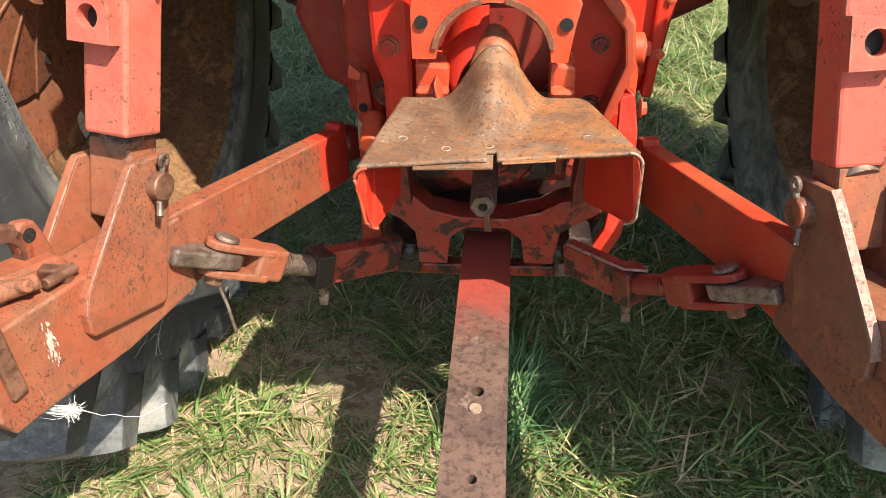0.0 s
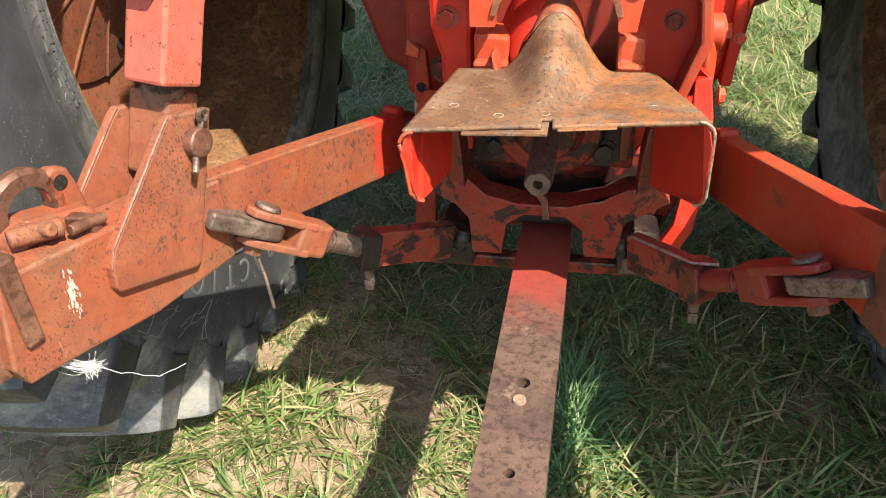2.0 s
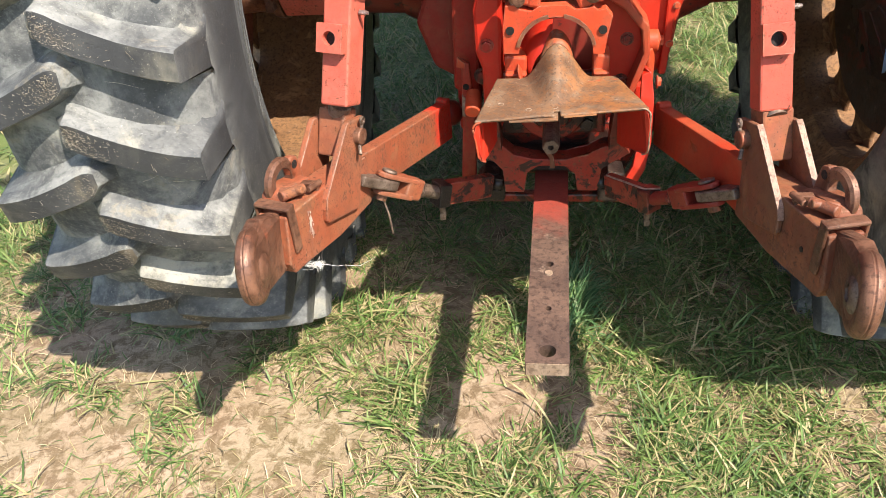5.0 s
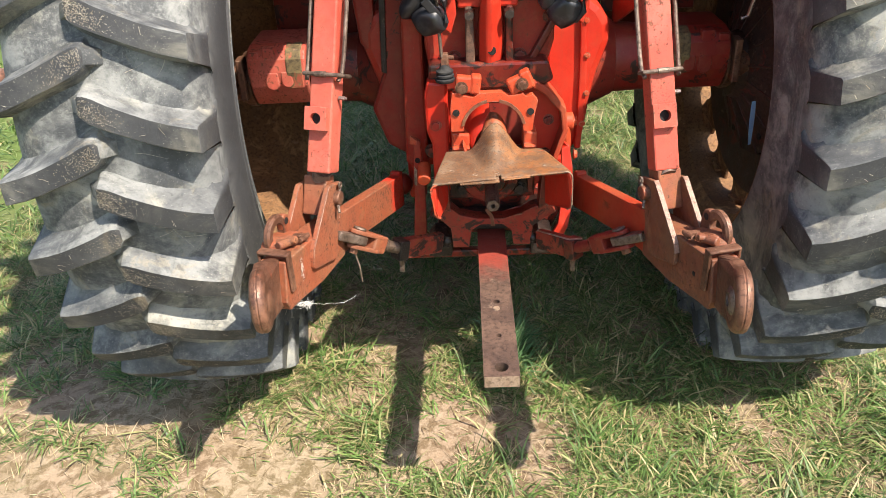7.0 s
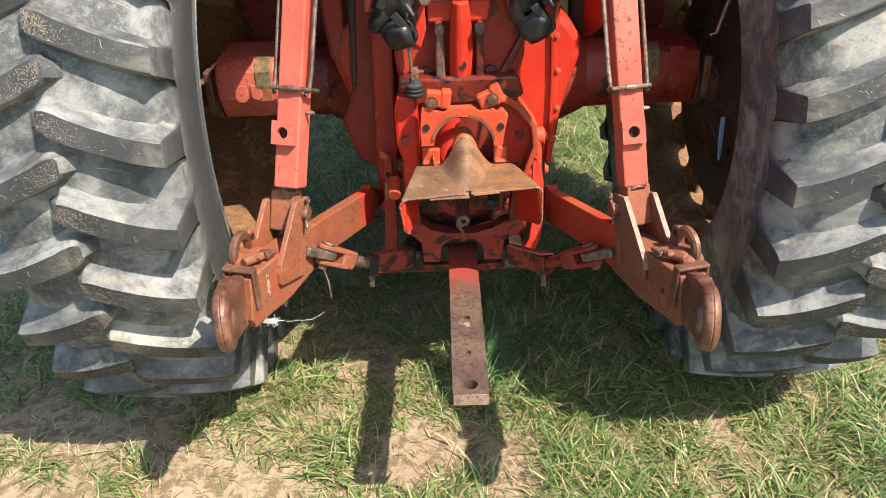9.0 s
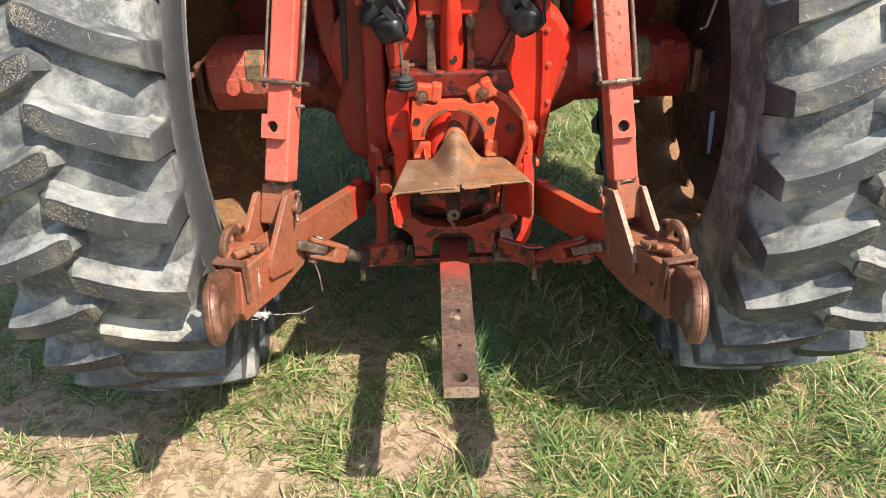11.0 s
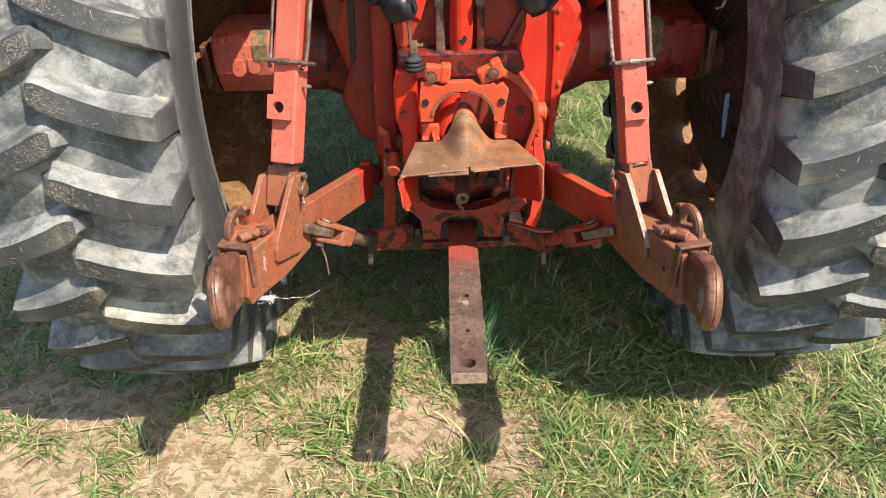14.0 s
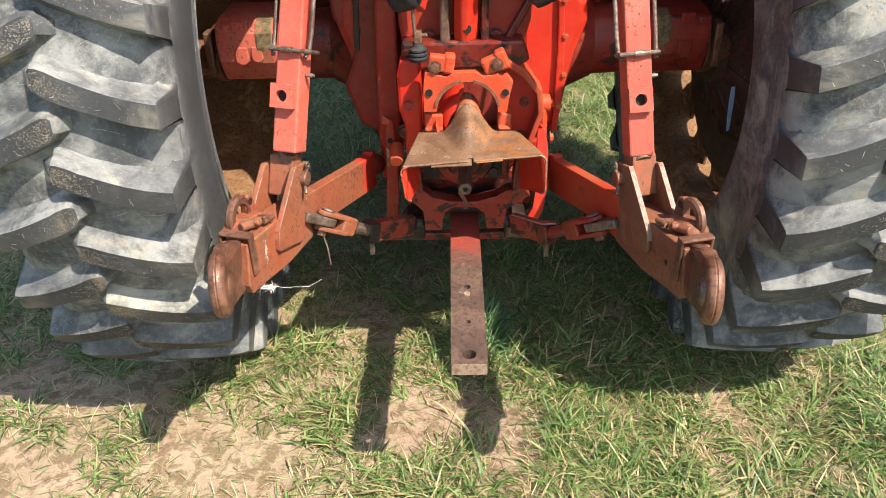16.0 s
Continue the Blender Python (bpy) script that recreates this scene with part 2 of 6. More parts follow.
def sheet_steel():
    """Rusted sheet: brown on one side, rubbed grey on the pressed cone, with orange rust and rests of red towards the other side."""
    n = Nodes("rusty_sheet_steel")
    a, b = n.noise(9.0, 7, 0.7, warp=0.5), n.noise(120.0, 7, 0.72)
    col = n.mix(n.ramp(a, 0.35, 0.66), (0.092, 0.050, 0.030), (0.148, 0.084, 0.048))
    grey = n.ramp(n.noise(14.0, 7, 0.7, (0.6, 1, 1), 0.4), 0.46, 0.62)
    col = n.mix(n.maths("MULTIPLY", grey, 0.60), col, (0.185, 0.142, 0.100))
    fine = n.ramp(n.noise(95.0, 7, 0.74, warp=0.3), 0.50, 0.62)
    col = n.mix(n.maths("MULTIPLY", fine, 0.55), col, (0.205, 0.082, 0.030))
    across = n.maths("ADD", n.axis(0), n.maths("MULTIPLY", n.noise(11.0, 6, 0.7, warp=0.6), 0.16))
    warm = n.maths("MULTIPLY", n.ramp(across, 0.03, 0.15), n.ramp(n.noise(26.0, 7, 0.74), 0.42, 0.60))
    col = n.mix(n.maths("MULTIPLY", warm, 0.75), col, (0.270, 0.105, 0.035))
    red = n.maths("MULTIPLY", n.ramp(across, 0.10, 0.18), n.ramp(n.noise(46.0, 7, 0.74, (0.5, 1, 1), 0.5), 0.60, 0.66))
    col = n.mix(n.maths("MULTIPLY", red, 0.8), col, (0.42, 0.060, 0.020))
    pits = n.ramp(n.noise(210.0, 6, 0.68), 0.54, 0.61)
    col = n.mix(n.maths("MULTIPLY", pits, 0.75), col, DARK_RUST)
    pale = n.ramp(n.noise(140.0, 6, 0.7), 0.61, 0.68)
    col = n.mix(n.maths("MULTIPLY", pale, 0.45), col, (0.46, 0.36, 0.28))
    n.bump(n.maths("ADD", n.maths("MULTIPLY", b, 0.5), n.maths("SUBTRACT", a, n.maths("MULTIPLY", pits, 0.5))), 0.4, 0.0025)
    return n.done(col, n.ramp(a, 0.3, 0.7, 0.48, 0.70), 0.0, 0.30)


M_SHIELD = sheet_steel()
M_CONE_END = rusted("orange_rusted_sheet_steel", (0.26, 0.098, 0.042), (0.150, 0.062, 0.034), (0.40, 0.070, 0.026), 0.45, 0.55)
M_DRAWBAR = rusted("brown_worn_steel", (0.165, 0.088, 0.056), (0.085, 0.047, 0.034), None, 0.4, 0.55)
M_DRAWBAR_RED = rusted("worn_red_brown_steel", (0.125, 0.074, 0.053), (0.066, 0.042, 0.034), (0.240, 0.040, 0.028), 0.75, 0.50, front=True)
M_FORGED = rusted("rusty_forged_steel", (0.21, 0.098, 0.060), (0.110, 0.050, 0.032), (0.27, 0.075, 0.04), 0.12, 0.42, 0.25)
M_STEEL = rusted("dull_bare_steel", (0.24, 0.18, 0.145), (0.12, 0.08, 0.06), None, 0.4, 0.5, 0.55)
# pale edge steel, also the painted sunlight on the right plate edges
M_EDGE = rusted("bare_edge_with_sun", (0.33, 0.20, 0.15), (0.20, 0.095, 0.062), None, 0.4, 0.5)
M_PALE = rusted("pale_worn_metal", (0.30, 0.22, 0.16), (0.20, 0.13, 0.085), None, 0.4, 0.5)
M_MOSS = rusted("mossy_grimy_paint", (0.200, 0.145, 0.065), (0.085, 0.060, 0.030), (0.36, 0.075, 0.045), 0.25, 0.8)
# near-black hub colour that carries the shade inside the right wheel
M_HUB_SHADED = rusted("shade_darkened_hub_steel", (0.070, 0.034, 0.024), (0.034, 0.020, 0.016), (0.12, 0.020, 0.013), 0.25, 0.6)
M_WORN = rusted("polished_worn_steel", (0.46, 0.40, 0.37), (0.30, 0.22, 0.19), None, 0.4, 0.38, 0.7)
M_OIL = rusted("oily_black_steel", (0.035, 0.022, 0.018), (0.014, 0.011, 0.010), None, 0.4, 0.4)
M_RIM = rusted("rust_brown_rim_steel", (0.215, 0.110, 0.048), (0.140, 0.070, 0.032), (0.28, 0.155, 0.072), 0.30, 0.8)
M_TYRE = rubber("dusty_tyre_rubber", (0.050, 0.053, 0.057), (0.222, 0.224, 0.214), 0.85, 0.65, (0.027, 0.027, 0.029))
M_SIDEWALL = rubber("raised_sidewall_rubber", (0.080, 0.082, 0.086), (0.12, 0.12, 0.12), 0.5, 0.0)
# dull red whose darkness stands for shade on the casing and axle
M_RED_SHADED = painted("dull_shaded_red_enamel", (0.21, 0.012, 0.009), (0.18, 0.020, 0.015), 0.22, 0.7, 0.25, 0.4, 0.15)
M_LUG = rubber("scuffed_lug_rubber", (0.029, 0.030, 0.032), (0.085, 0.085, 0.083), 0.45, 0.10, None, True)
M_BLACK = rubber("black_plastic", (0.012, 0.012, 0.014), (0.05, 0.05, 0.055), 0.3, 0.1)
n = Nodes("grey_black_plastic")
M_CAP = n.done(n.mix(n.ramp(n.noise(22.0, 6, 0.7), 0.45, 0.7), (0.014, 0.014, 0.017), (0.050, 0.051, 0.058)), n.ramp(n.noise(30.0), 0.3, 0.7, 0.28, 0.5), 0.0, 0.5)
M_HOLE = rusted("dark_inside", (0.012, 0.010, 0.009), (0.008, 0.007, 0.006))
n = Nodes("white_twine")
M_TWINE = n.done(n.mix(n.noise(80.0), (0.42, 0.40, 0.37), (0.66, 0.64, 0.61)), 0.8)


n = Nodes("dried_white_paint")
M_SMEAR = n.done(n.mix(n.noise(200.0), (0.36, 0.22, 0.16), (0.58, 0.48, 0.42)), 0.8)


n = Nodes("pale_blue")
M_BLUE = n.done(n.mix(n.noise(60.0, 5, 0.7), (0.30, 0.52, 0.86), (0.42, 0.64, 0.90)), 0.5)
n = Nodes("dusty_cobweb")
M_DUSTY_WEB = n.done(n.mix(n.noise(90.0), (0.20, 0.18, 0.16), (0.32, 0.29, 0.26)), 0.9)


def soil():
    n = Nodes("dry_soil_with_straw")
    a, b, c = n.noise(3.0, 6, 0.65), n.noise(24.0, 7, 0.7, warp=0.5), n.noise(140.0, 5, 0.7)
    col = n.mix(n.ramp(a, 0.35, 0.65), (0.245, 0.172, 0.115), (0.345, 0.260, 0.186))
    col = n.mix(n.ramp(b, 0.44, 0.58), col, (0.15, 0.10, 0.062))
    col = n.mix(n.maths("MULTIPLY", n.ramp(c, 0.5, 0.72), 0.45), col, (0.37, 0.295, 0.205))
    green = n.ramp(n.noise(1.7, 4, 0.6), 0.42, 0.62)
    far = n.t.nodes.new("ShaderNodeVectorMath")
    far.operation = "LENGTH"
    n.t.links.new(n.co, far.inputs[0])
    field = n.maths("MULTIPLY", n.ramp(far.outputs["Value"], 1.6, 3.2), n.ramp(n.noise(2.6, 5, 0.6), 0.25, 0.5))
    col = n.mix(n.maths("MAXIMUM", n.maths("MULTIPLY", green, 0.15), field), col, n.mix(b, (0.05, 0.085, 0.022), (0.13, 0.17, 0.05)))
    n.bump(n.maths("ADD", n.maths("MULTIPLY", c, 0.5), n.maths("MULTIPLY", b, 0.7)), 0.7, 0.012)
    return n.done(col, 0.95, 0.0, 0.15)


def blades(name, colours):
    """Leaves that each take their own tone."""
    n = Nodes(name)
    r = n.island()
    col = n.mix(n.ramp(r, 0.0, 0.55), colours[0], colours[1])
    col = n.mix(n.ramp(r, 0.58, 0.92), col, colours[2])
    patch = n.ramp(n.noise(4.5, 4, 0.6), 0.46, 0.66)
    col = n.mix(n.maths("MULTIPLY", patch, 0.3), col, n.mix(r, colours[1], colours[2]))
    tr = n.t.nodes.new("ShaderNodeBsdfTranslucent")
    n.t.links.new(col, tr.inputs[0])
    ms = n.t.nodes.new("ShaderNodeMixShader")
    ms.inputs[0].default_value = 0.32
    m = n.done(col, 0.46, 0.0, 0.32)
    out = n.t.nodes["Material Output"]
    n.t.links.new(n.b.outputs[0], ms.inputs[1]), n.t.links.new(tr.outputs[0], ms.inputs[2])
    n.t.links.new(ms.outputs[0], out.inputs[0])
    return m


M_SOIL = soil()
M_CHAFF = blades("pale_chaff", ((0.28, 0.23, 0.165), (0.54, 0.48, 0.39), (0.15, 0.11, 0.07)))
M_GRASS = blades("grass_leaf", ((0.050, 0.092, 0.026), (0.142, 0.232, 0.063), (0.38, 0.31, 0.165)))
M_FRESH = blades("fresh_grass_leaf", ((0.052, 0.130, 0.052), (0.135, 0.265, 0.115), (0.22, 0.29, 0.14)))
M_STRAW = blades("dry_straw", ((0.28, 0.195, 0.110), (0.56, 0.44, 0.28), (0.11, 0.072, 0.042)))


# ---- mesh tools ----
def part(name, bm, material, parent=None, label="", smooth=False, bevel=0.0):
    """Links a bmesh as one mesh object under a thing or a part."""
    me = bpy.data.meshes.new(name)
    bmesh.ops.recalc_face_normals(bm, faces=bm.faces[:])
    bm.to_mesh(me)
    bm.free()
    if smooth:
        me.shade_smooth()
        me.set_sharp_from_angle(angle=radians(38))
    me.materials.append(material)
    ob = new(name, me)
    ob.parent = parent
    if label:
        ob["label"] = label
    if bevel:
        md = ob.modifiers.new("bevel", "BEVEL")
        md.width, md.segments, md.limit_method, md.angle_limit = bevel, 2, "ANGLE", radians(35)
        md.harden_normals = False
    return ob


def empty(name, parent=None, label="", m=None):
    ob = new(name)
    ob.empty_display_size = 0.1
    ob.parent = parent
    if m:
        ob.matrix_basis = m
    if label:
        ob["label"] = label
    return ob


def add_box(bm, size, m):
    bmesh.ops.create_cube(bm, size=1.0, matrix=m @ Matrix.Diagonal((*size, 1)))
    return bm


def add_cyl(bm, a, b, r1, r2=None, seg=20, caps=True):
    """A cylinder or cone from a to b."""
    a, b = Vector(a), Vector(b)
    q = (b - a).to_track_quat("Z", "Y").to_matrix().to_4x4()
    bmesh.ops.create_cone(bm, cap_ends=caps, segments=seg, radius1=r1, radius2=r1 if r2 is None else r2,
                          depth=(b - a).length, matrix=Matrix.Translation((a + b) / 2) @ q)
    return bm


def add_prism(bm, outline, origin, u, v, w, depth):
    """A flat outline in the axes u, v, pushed along w."""
    o, u, v, w = Vector(origin), Vector(u), Vector(v), Vector(w)
    front = [bm.verts.new(o + u * p + v * q) for p, q in outline]
    back = [bm.verts.new(o + u * p + v * q + w * depth) for p, q in outline]
    k = len(outline)
    bm.faces.new(front), bm.faces.new(back[::-1])
    for i in range(k):
        bm.faces.new((front[i], back[i], back[(i + 1) % k], front[(i + 1) % k]))
    return bm


def add_tube(bm, path, r, seg=10):
    """A round bar along a path of points."""
    path = [Vector(p) for p in path]
    rings = []
    for i, p in enumerate(path):
        way = (path[min(i + 1, len(path) - 1)] - path[max(i - 1, 0)]).normalized()
        q = way.to_track_quat("Z", "Y").to_matrix()
        rings.append([bm.verts.new(p + q @ Vector((r * math.cos(a), r * math.sin(a), 0)))
                      for a in (2 * math.pi * k / seg for k in range(seg))])
    for a, b in zip(rings, rings[1:]):
        for k in range(seg):
            bm.faces.new((a[k], a[(k + 1) % seg], b[(k + 1) % seg], b[k]))
    bm.faces.new(rings[0][::-1]), bm.faces.new(rings[-1])
    return bm


def add_lathe(bm, profile, m, seg=48, closed=False):
    """A profile of (along the axis, radius), turned round the axis x of m."""
    rings = []
    for x, r in profile:
        rings.append([bm.verts.new(m @ Vector((x, r * math.cos(a), r * math.sin(a))))
                      for a in (2 * math.pi * k / seg for k in range(seg))])
    pairs = list(zip(rings, rings[1:])) + ([(rings[-1], rings[0])] if closed else [])
    for a, b in pairs:
        for k in range(seg):
            bm.faces.new((a[k], a[(k + 1) % seg], b[(k + 1) % seg], b[k]))
    return bm


def add_plate_with_hole(bm, outline, hole, origin, u, v, w, depth):
    """A thick plate whose outline and hole have the same number of points, joined ring to ring."""
    o, u, v, w = Vector(origin), Vector(u), Vector(v), Vector(w)
    def ring(pts, d):
        return [bm.verts.new(o + u * p + v * q + w * d) for p, q in pts]
    a, b, c, d = ring(outline, 0), ring(hole, 0), ring(outline, depth), ring(hole, depth)
    k = len(a)
    for i in range(k):
        j = (i + 1) % k
        bm.faces.new((a[i], a[j], b[j], b[i])), bm.faces.new((c[j], c[i], d[i], d[j]))
        bm.faces.new((a[j], a[i], c[i], c[j])), bm.faces.new((b[i], b[j], d[j], d[i]))
    return bm


def circle(x, z, r, k=16, start=0.0):
    return [(x + r * math.cos(start + 2 * math.pi * i / k), z + r * math.sin(start + 2 * math.pi * i / k)) for i in range(k)]


def hexbolt(name, at, way, r, parent, material, label="", height=0.6, shank=None):
    """A hexagon head with a washer under it."""
    at, way = Vector(at), Vector(way).normalized()
    bm = bmesh.new()
    add_cyl(bm, at, at + way * r * 0.18, r * 1.35, seg=16)
    add_cyl(bm, at + way * r * 0.18, at + way * r * (0.18 + height), r, seg=6)
    add_cyl(bm, at + way * r * (0.18 + height), at + way * r * (0.24 + height), r * 0.85, r * 0.7, seg=12)
    return part(name, bm, material, parent, label)


X, Y, Z = Vector((1, 0, 0)), Vector((0, 1, 0)), Vector((0, 0, 1))

# ---- ground ----
def ground_height(x, y):
    near = max(0.0, 1.0 - math.hypot(x, y - 0.5) / 6.0)
    # soil heaped round the two wheels, which have sunk in
    heap = sum(h * math.exp(-((x - cx) / wx) ** 2 - ((y - cy) / wy) ** 2) for cx, cy, wx, wy, h in ((-0.74, 0.74, 0.27, 0.32, 0.070), (-1.25, 0.42, 0.46, 0.36, 0.055), (0.76, 0.74, 0.27, 0.32, 0.062)))
    return heap + near * (0.022 * noise.noise(Vector((x * 1.7, y * 1.7, 0.3))) + 0.010 * noise.noise(Vector((x * 6, y * 6, 1.3))))


def ground():
    bm = bmesh.new()
    lines = [-900, -200, -60, -20, -8, -5] + [-4 + 0.1 * i for i in range(81)] + [5, 8, 20, 60, 200, 900]
    grid = [[bm.verts.new((x, y, ground_height(x, y))) for x in lines] for y in lines]
    for a, b in zip(grid, grid[1:]):
        for i in range(len(lines) - 1):
            bm.faces.new((a[i], a[i + 1], b[i + 1], b[i]))
    ob = part("ground", bm, M_SOIL, smooth=True)
    return tagged(ob, "trampled dry soil with straw and patches of grass", "ground", kind="structure")


ground()


def strands(name, material, spots, rng, length, width, lean, label, category, curl=0.6, fan=np.pi):
    """Many thin leaves in one mesh: three quads each, bent over. spots: x, y, size and main direction."""
    k = len(spots)
    ln = rng.uniform(length[0], length[1], k) * spots[:, 2]
    wd = rng.uniform(width[0], width[1], k)
    az, tilt = spots[:, 3] + rng.uniform(-fan, fan, k), rng.uniform(lean[0], lean[1], k)
    bend = rng.uniform(0.1, 1.0, k) * curl
    side = np.stack([-np.sin(az), np.cos(az), rng.uniform(-0.4, 0.4, k)], 1)
    z0 = np.array([ground_height(x, y) for x, y in spots[:, :2]])
    p = np.stack([spots[:, 0], spots[:, 1], z0 - 0.004], 1)
    levels, a = [], tilt.copy()
    for i, f in enumerate((0.8, 1.0, 0.75, 0.06)):
        levels.append((p - side * (wd * f / 2)[:, None], p + side * (wd * f / 2)[:, None]))
        way = np.stack([np.cos(az) * np.sin(a), np.sin(az) * np.sin(a), np.cos(a)], 1)
        p = p + way * (ln / 3)[:, None]
        p[:, 2] = np.maximum(p[:, 2], z0 + 0.004)
        az = az + rng.uniform(-0.25, 0.25, k)
        a = np.minimum(a + bend, 1.9)
    verts = np.stack([q for pair in levels for q in pair], 1).reshape(-1, 3)
    base = np.arange(k)[:, None] * 8
    faces = np.concatenate([base + np.array(q) for q in ((0, 1, 3, 2), (2, 3, 5, 4), (4, 5, 7, 6))], 0)
    me = bpy.data.meshes.new(name)
    me.from_pydata(verts.tolist(), [], faces.tolist())
    me.materials.append(material)
    ob = new(name, me)
    return tagged(ob, label, category, kind="stuff")


def lushness(x, y):
    """How thickly the grass stands, from 0 to 1."""
    big = noise.noise(Vector((x * 1.1 + 4, y * 1.1, 2.0)))
    clump = noise.noise(Vector((x * 5.0, y * 5.0, 7.0)))
    fine = noise.noise(Vector((x * 13.0, y * 13.0, 3.0)))
    v = 0.56 + 0.35 * big + 0.95 * clump + 0.45 * fine
    v += 0.40 * min(1, max(0, (y - 0.55) / 0.4)) + 0.12 * min(1, max(-0.9, x / 0.5))
    bare = math.exp(-((x + 1.25) / 0.42) ** 2 - ((y - 0.35) / 0.13) ** 2) + math.exp(-((x + 0.66) / 0.34) ** 2 - ((y - 0.13) / 0.14) ** 2)
    bare += 0.7 * math.exp(-((x + 0.22) / 0.12) ** 2 - ((y - 0.26) / 0.13) ** 2)
    bare += 0.8 * math.exp(-((x - 0.27) / 0.09) ** 2 - ((y - 0.97) / 0.10) ** 2) + 0.7 * math.exp(-((x + 0.20) / 0.16) ** 2 - ((y - 1.02) / 0.10) ** 2)
    track = math.exp(-((x + 0.24) / 0.13) ** 2 - ((y - 0.36) / 0.2) ** 2)
    return min(1.0, max(0.03, v - 0.62 * bare - 0.30 * track))


def grass():
    rng = np.random.default_rng(5)
    tufts = []
    while len(tufts) < 9800:
        x, y = rng.uniform(-2.1, 2.1), rng.uniform(-0.45, 3.4)
        d = lushness(x, y)
        if rng.random() < d ** 1.8 * (1.0 if y < 1.5 else 0.65) * (1.0 if abs(x) < 1.4 else 0.75):
            tufts.append((x, y, 0.55 + 0.6 * d, rng.uniform(0, 2 * np.pi), int(rng.integers(5, 20))))
    spots = []
    for x, y, size, az, count in tufts:
        r = 0.012 + 0.02 * rng.random()
        size *= rng.uniform(0.75, 1.2)
        for _ in range(count):
            spots.append((x + rng.normal() * r, y + rng.normal() * r, size, az))
    strands("grass", M_GRASS, np.array(spots), rng, (0.042, 0.128), (0.0021, 0.0058), (0.65, 1.5),
            "trampled green grass in uneven tufts", "grass", 0.55, 1.3)
    spots = []
    while len(spots) < 42000:
        x, y = rng.uniform(-1.9, 1.9), rng.uniform(-0.45, 2.4)
        if rng.random() < 0.06 + 0.94 * lushness(x, y) ** 1.4:
            spots.append((x, y, 1.0, 0.0))
    strands("grass", M_GRASS, np.array(spots), rng, (0.02, 0.070), (0.0014, 0.0036), (0.8, 1.53),
            "short broken blades of grass on the soil", "grass", 0.4)
    # taller, fresher tufts beside the drawbar
    spots = []
    for _ in range(70):
        x, y = rng.normal(0.060, 0.014), rng.normal(0.66, 0.075)
        az = rng.uniform(0, 2 * np.pi)
        for _ in range(int(rng.integers(8, 16))):
            spots.append((x + rng.normal() * 0.014, y + rng.normal() * 0.014, rng.uniform(0.8, 1.2), az))
    strands("grass", M_FRESH, np.array(spots), rng, (0.07, 0.14), (0.0030, 0.0065), (0.2, 1.1),
            "tall fresh green tufts of grass beside the drawbar", "grass", 0.45, 1.6)
    spots = []
    while len(spots) < 36000:
        x, y = rng.uniform(-5.0, 5.0), rng.uniform(-4.0, 8.0)
        if not (-2.0 < x < 2.0 and -0.40 < y < 3.3) and rng.random() < 0.15 + 0.85 * lushness(x, y):
            spots.append((x, y, 0.8 if y < 3 else 1.2, 0.0))
    strands("grass", M_GRASS, np.array(spots), rng, (0.06, 0.14), (0.006, 0.012), (0.2, 1.3),
            "green grass of the field beyond the tractor", "grass", 0.5)
    spots = []
    while len(spots) < 76000:
        x, y = rng.uniform(-1.9, 1.9), rng.uniform(-0.45, 2.0)
        if rng.random() < 0.04 + 0.96 * lushness(x, y) ** 1.3:
            spots.append((x, y, 1.0, 0.0))
    strands("straw", M_STRAW, np.array(spots), rng, (0.010, 0.080), (0.0008, 0.0027), (0.85, 1.57),
            "dry straw and dead grass scattered on the soil", "straw", 0.12)


grass()

# ---- tractor ----
tractor = tagged(empty("tractor"), "old red farm tractor with rusty hitch arms and dusty rear tyres", "tractor")

TYRE_R, AXLE_Y, AXLE_Z = 0.850, 0.928, 0.846
CARCASS = [(0.0, 0.836), (0.054, 0.835), (0.108, 0.826), (0.149, 0.810), (0.178, 0.786), (0.196, 0.750), (0.203, 0.706), (0.2055, 0.655),
           (0.2055, 0.600), (0.202, 0.556), (0.195, 0.525), (0.182, 0.507), (0.172, 0.495)]


def carcass_r(x):
    x = abs(x)
    for (a, ra), (b, rb) in zip(CARCASS, CARCASS[1:]):
        if a <= x <= b and b > a:
            return ra + (rb - ra) * (x - a) / (b - a)
    return 0.75


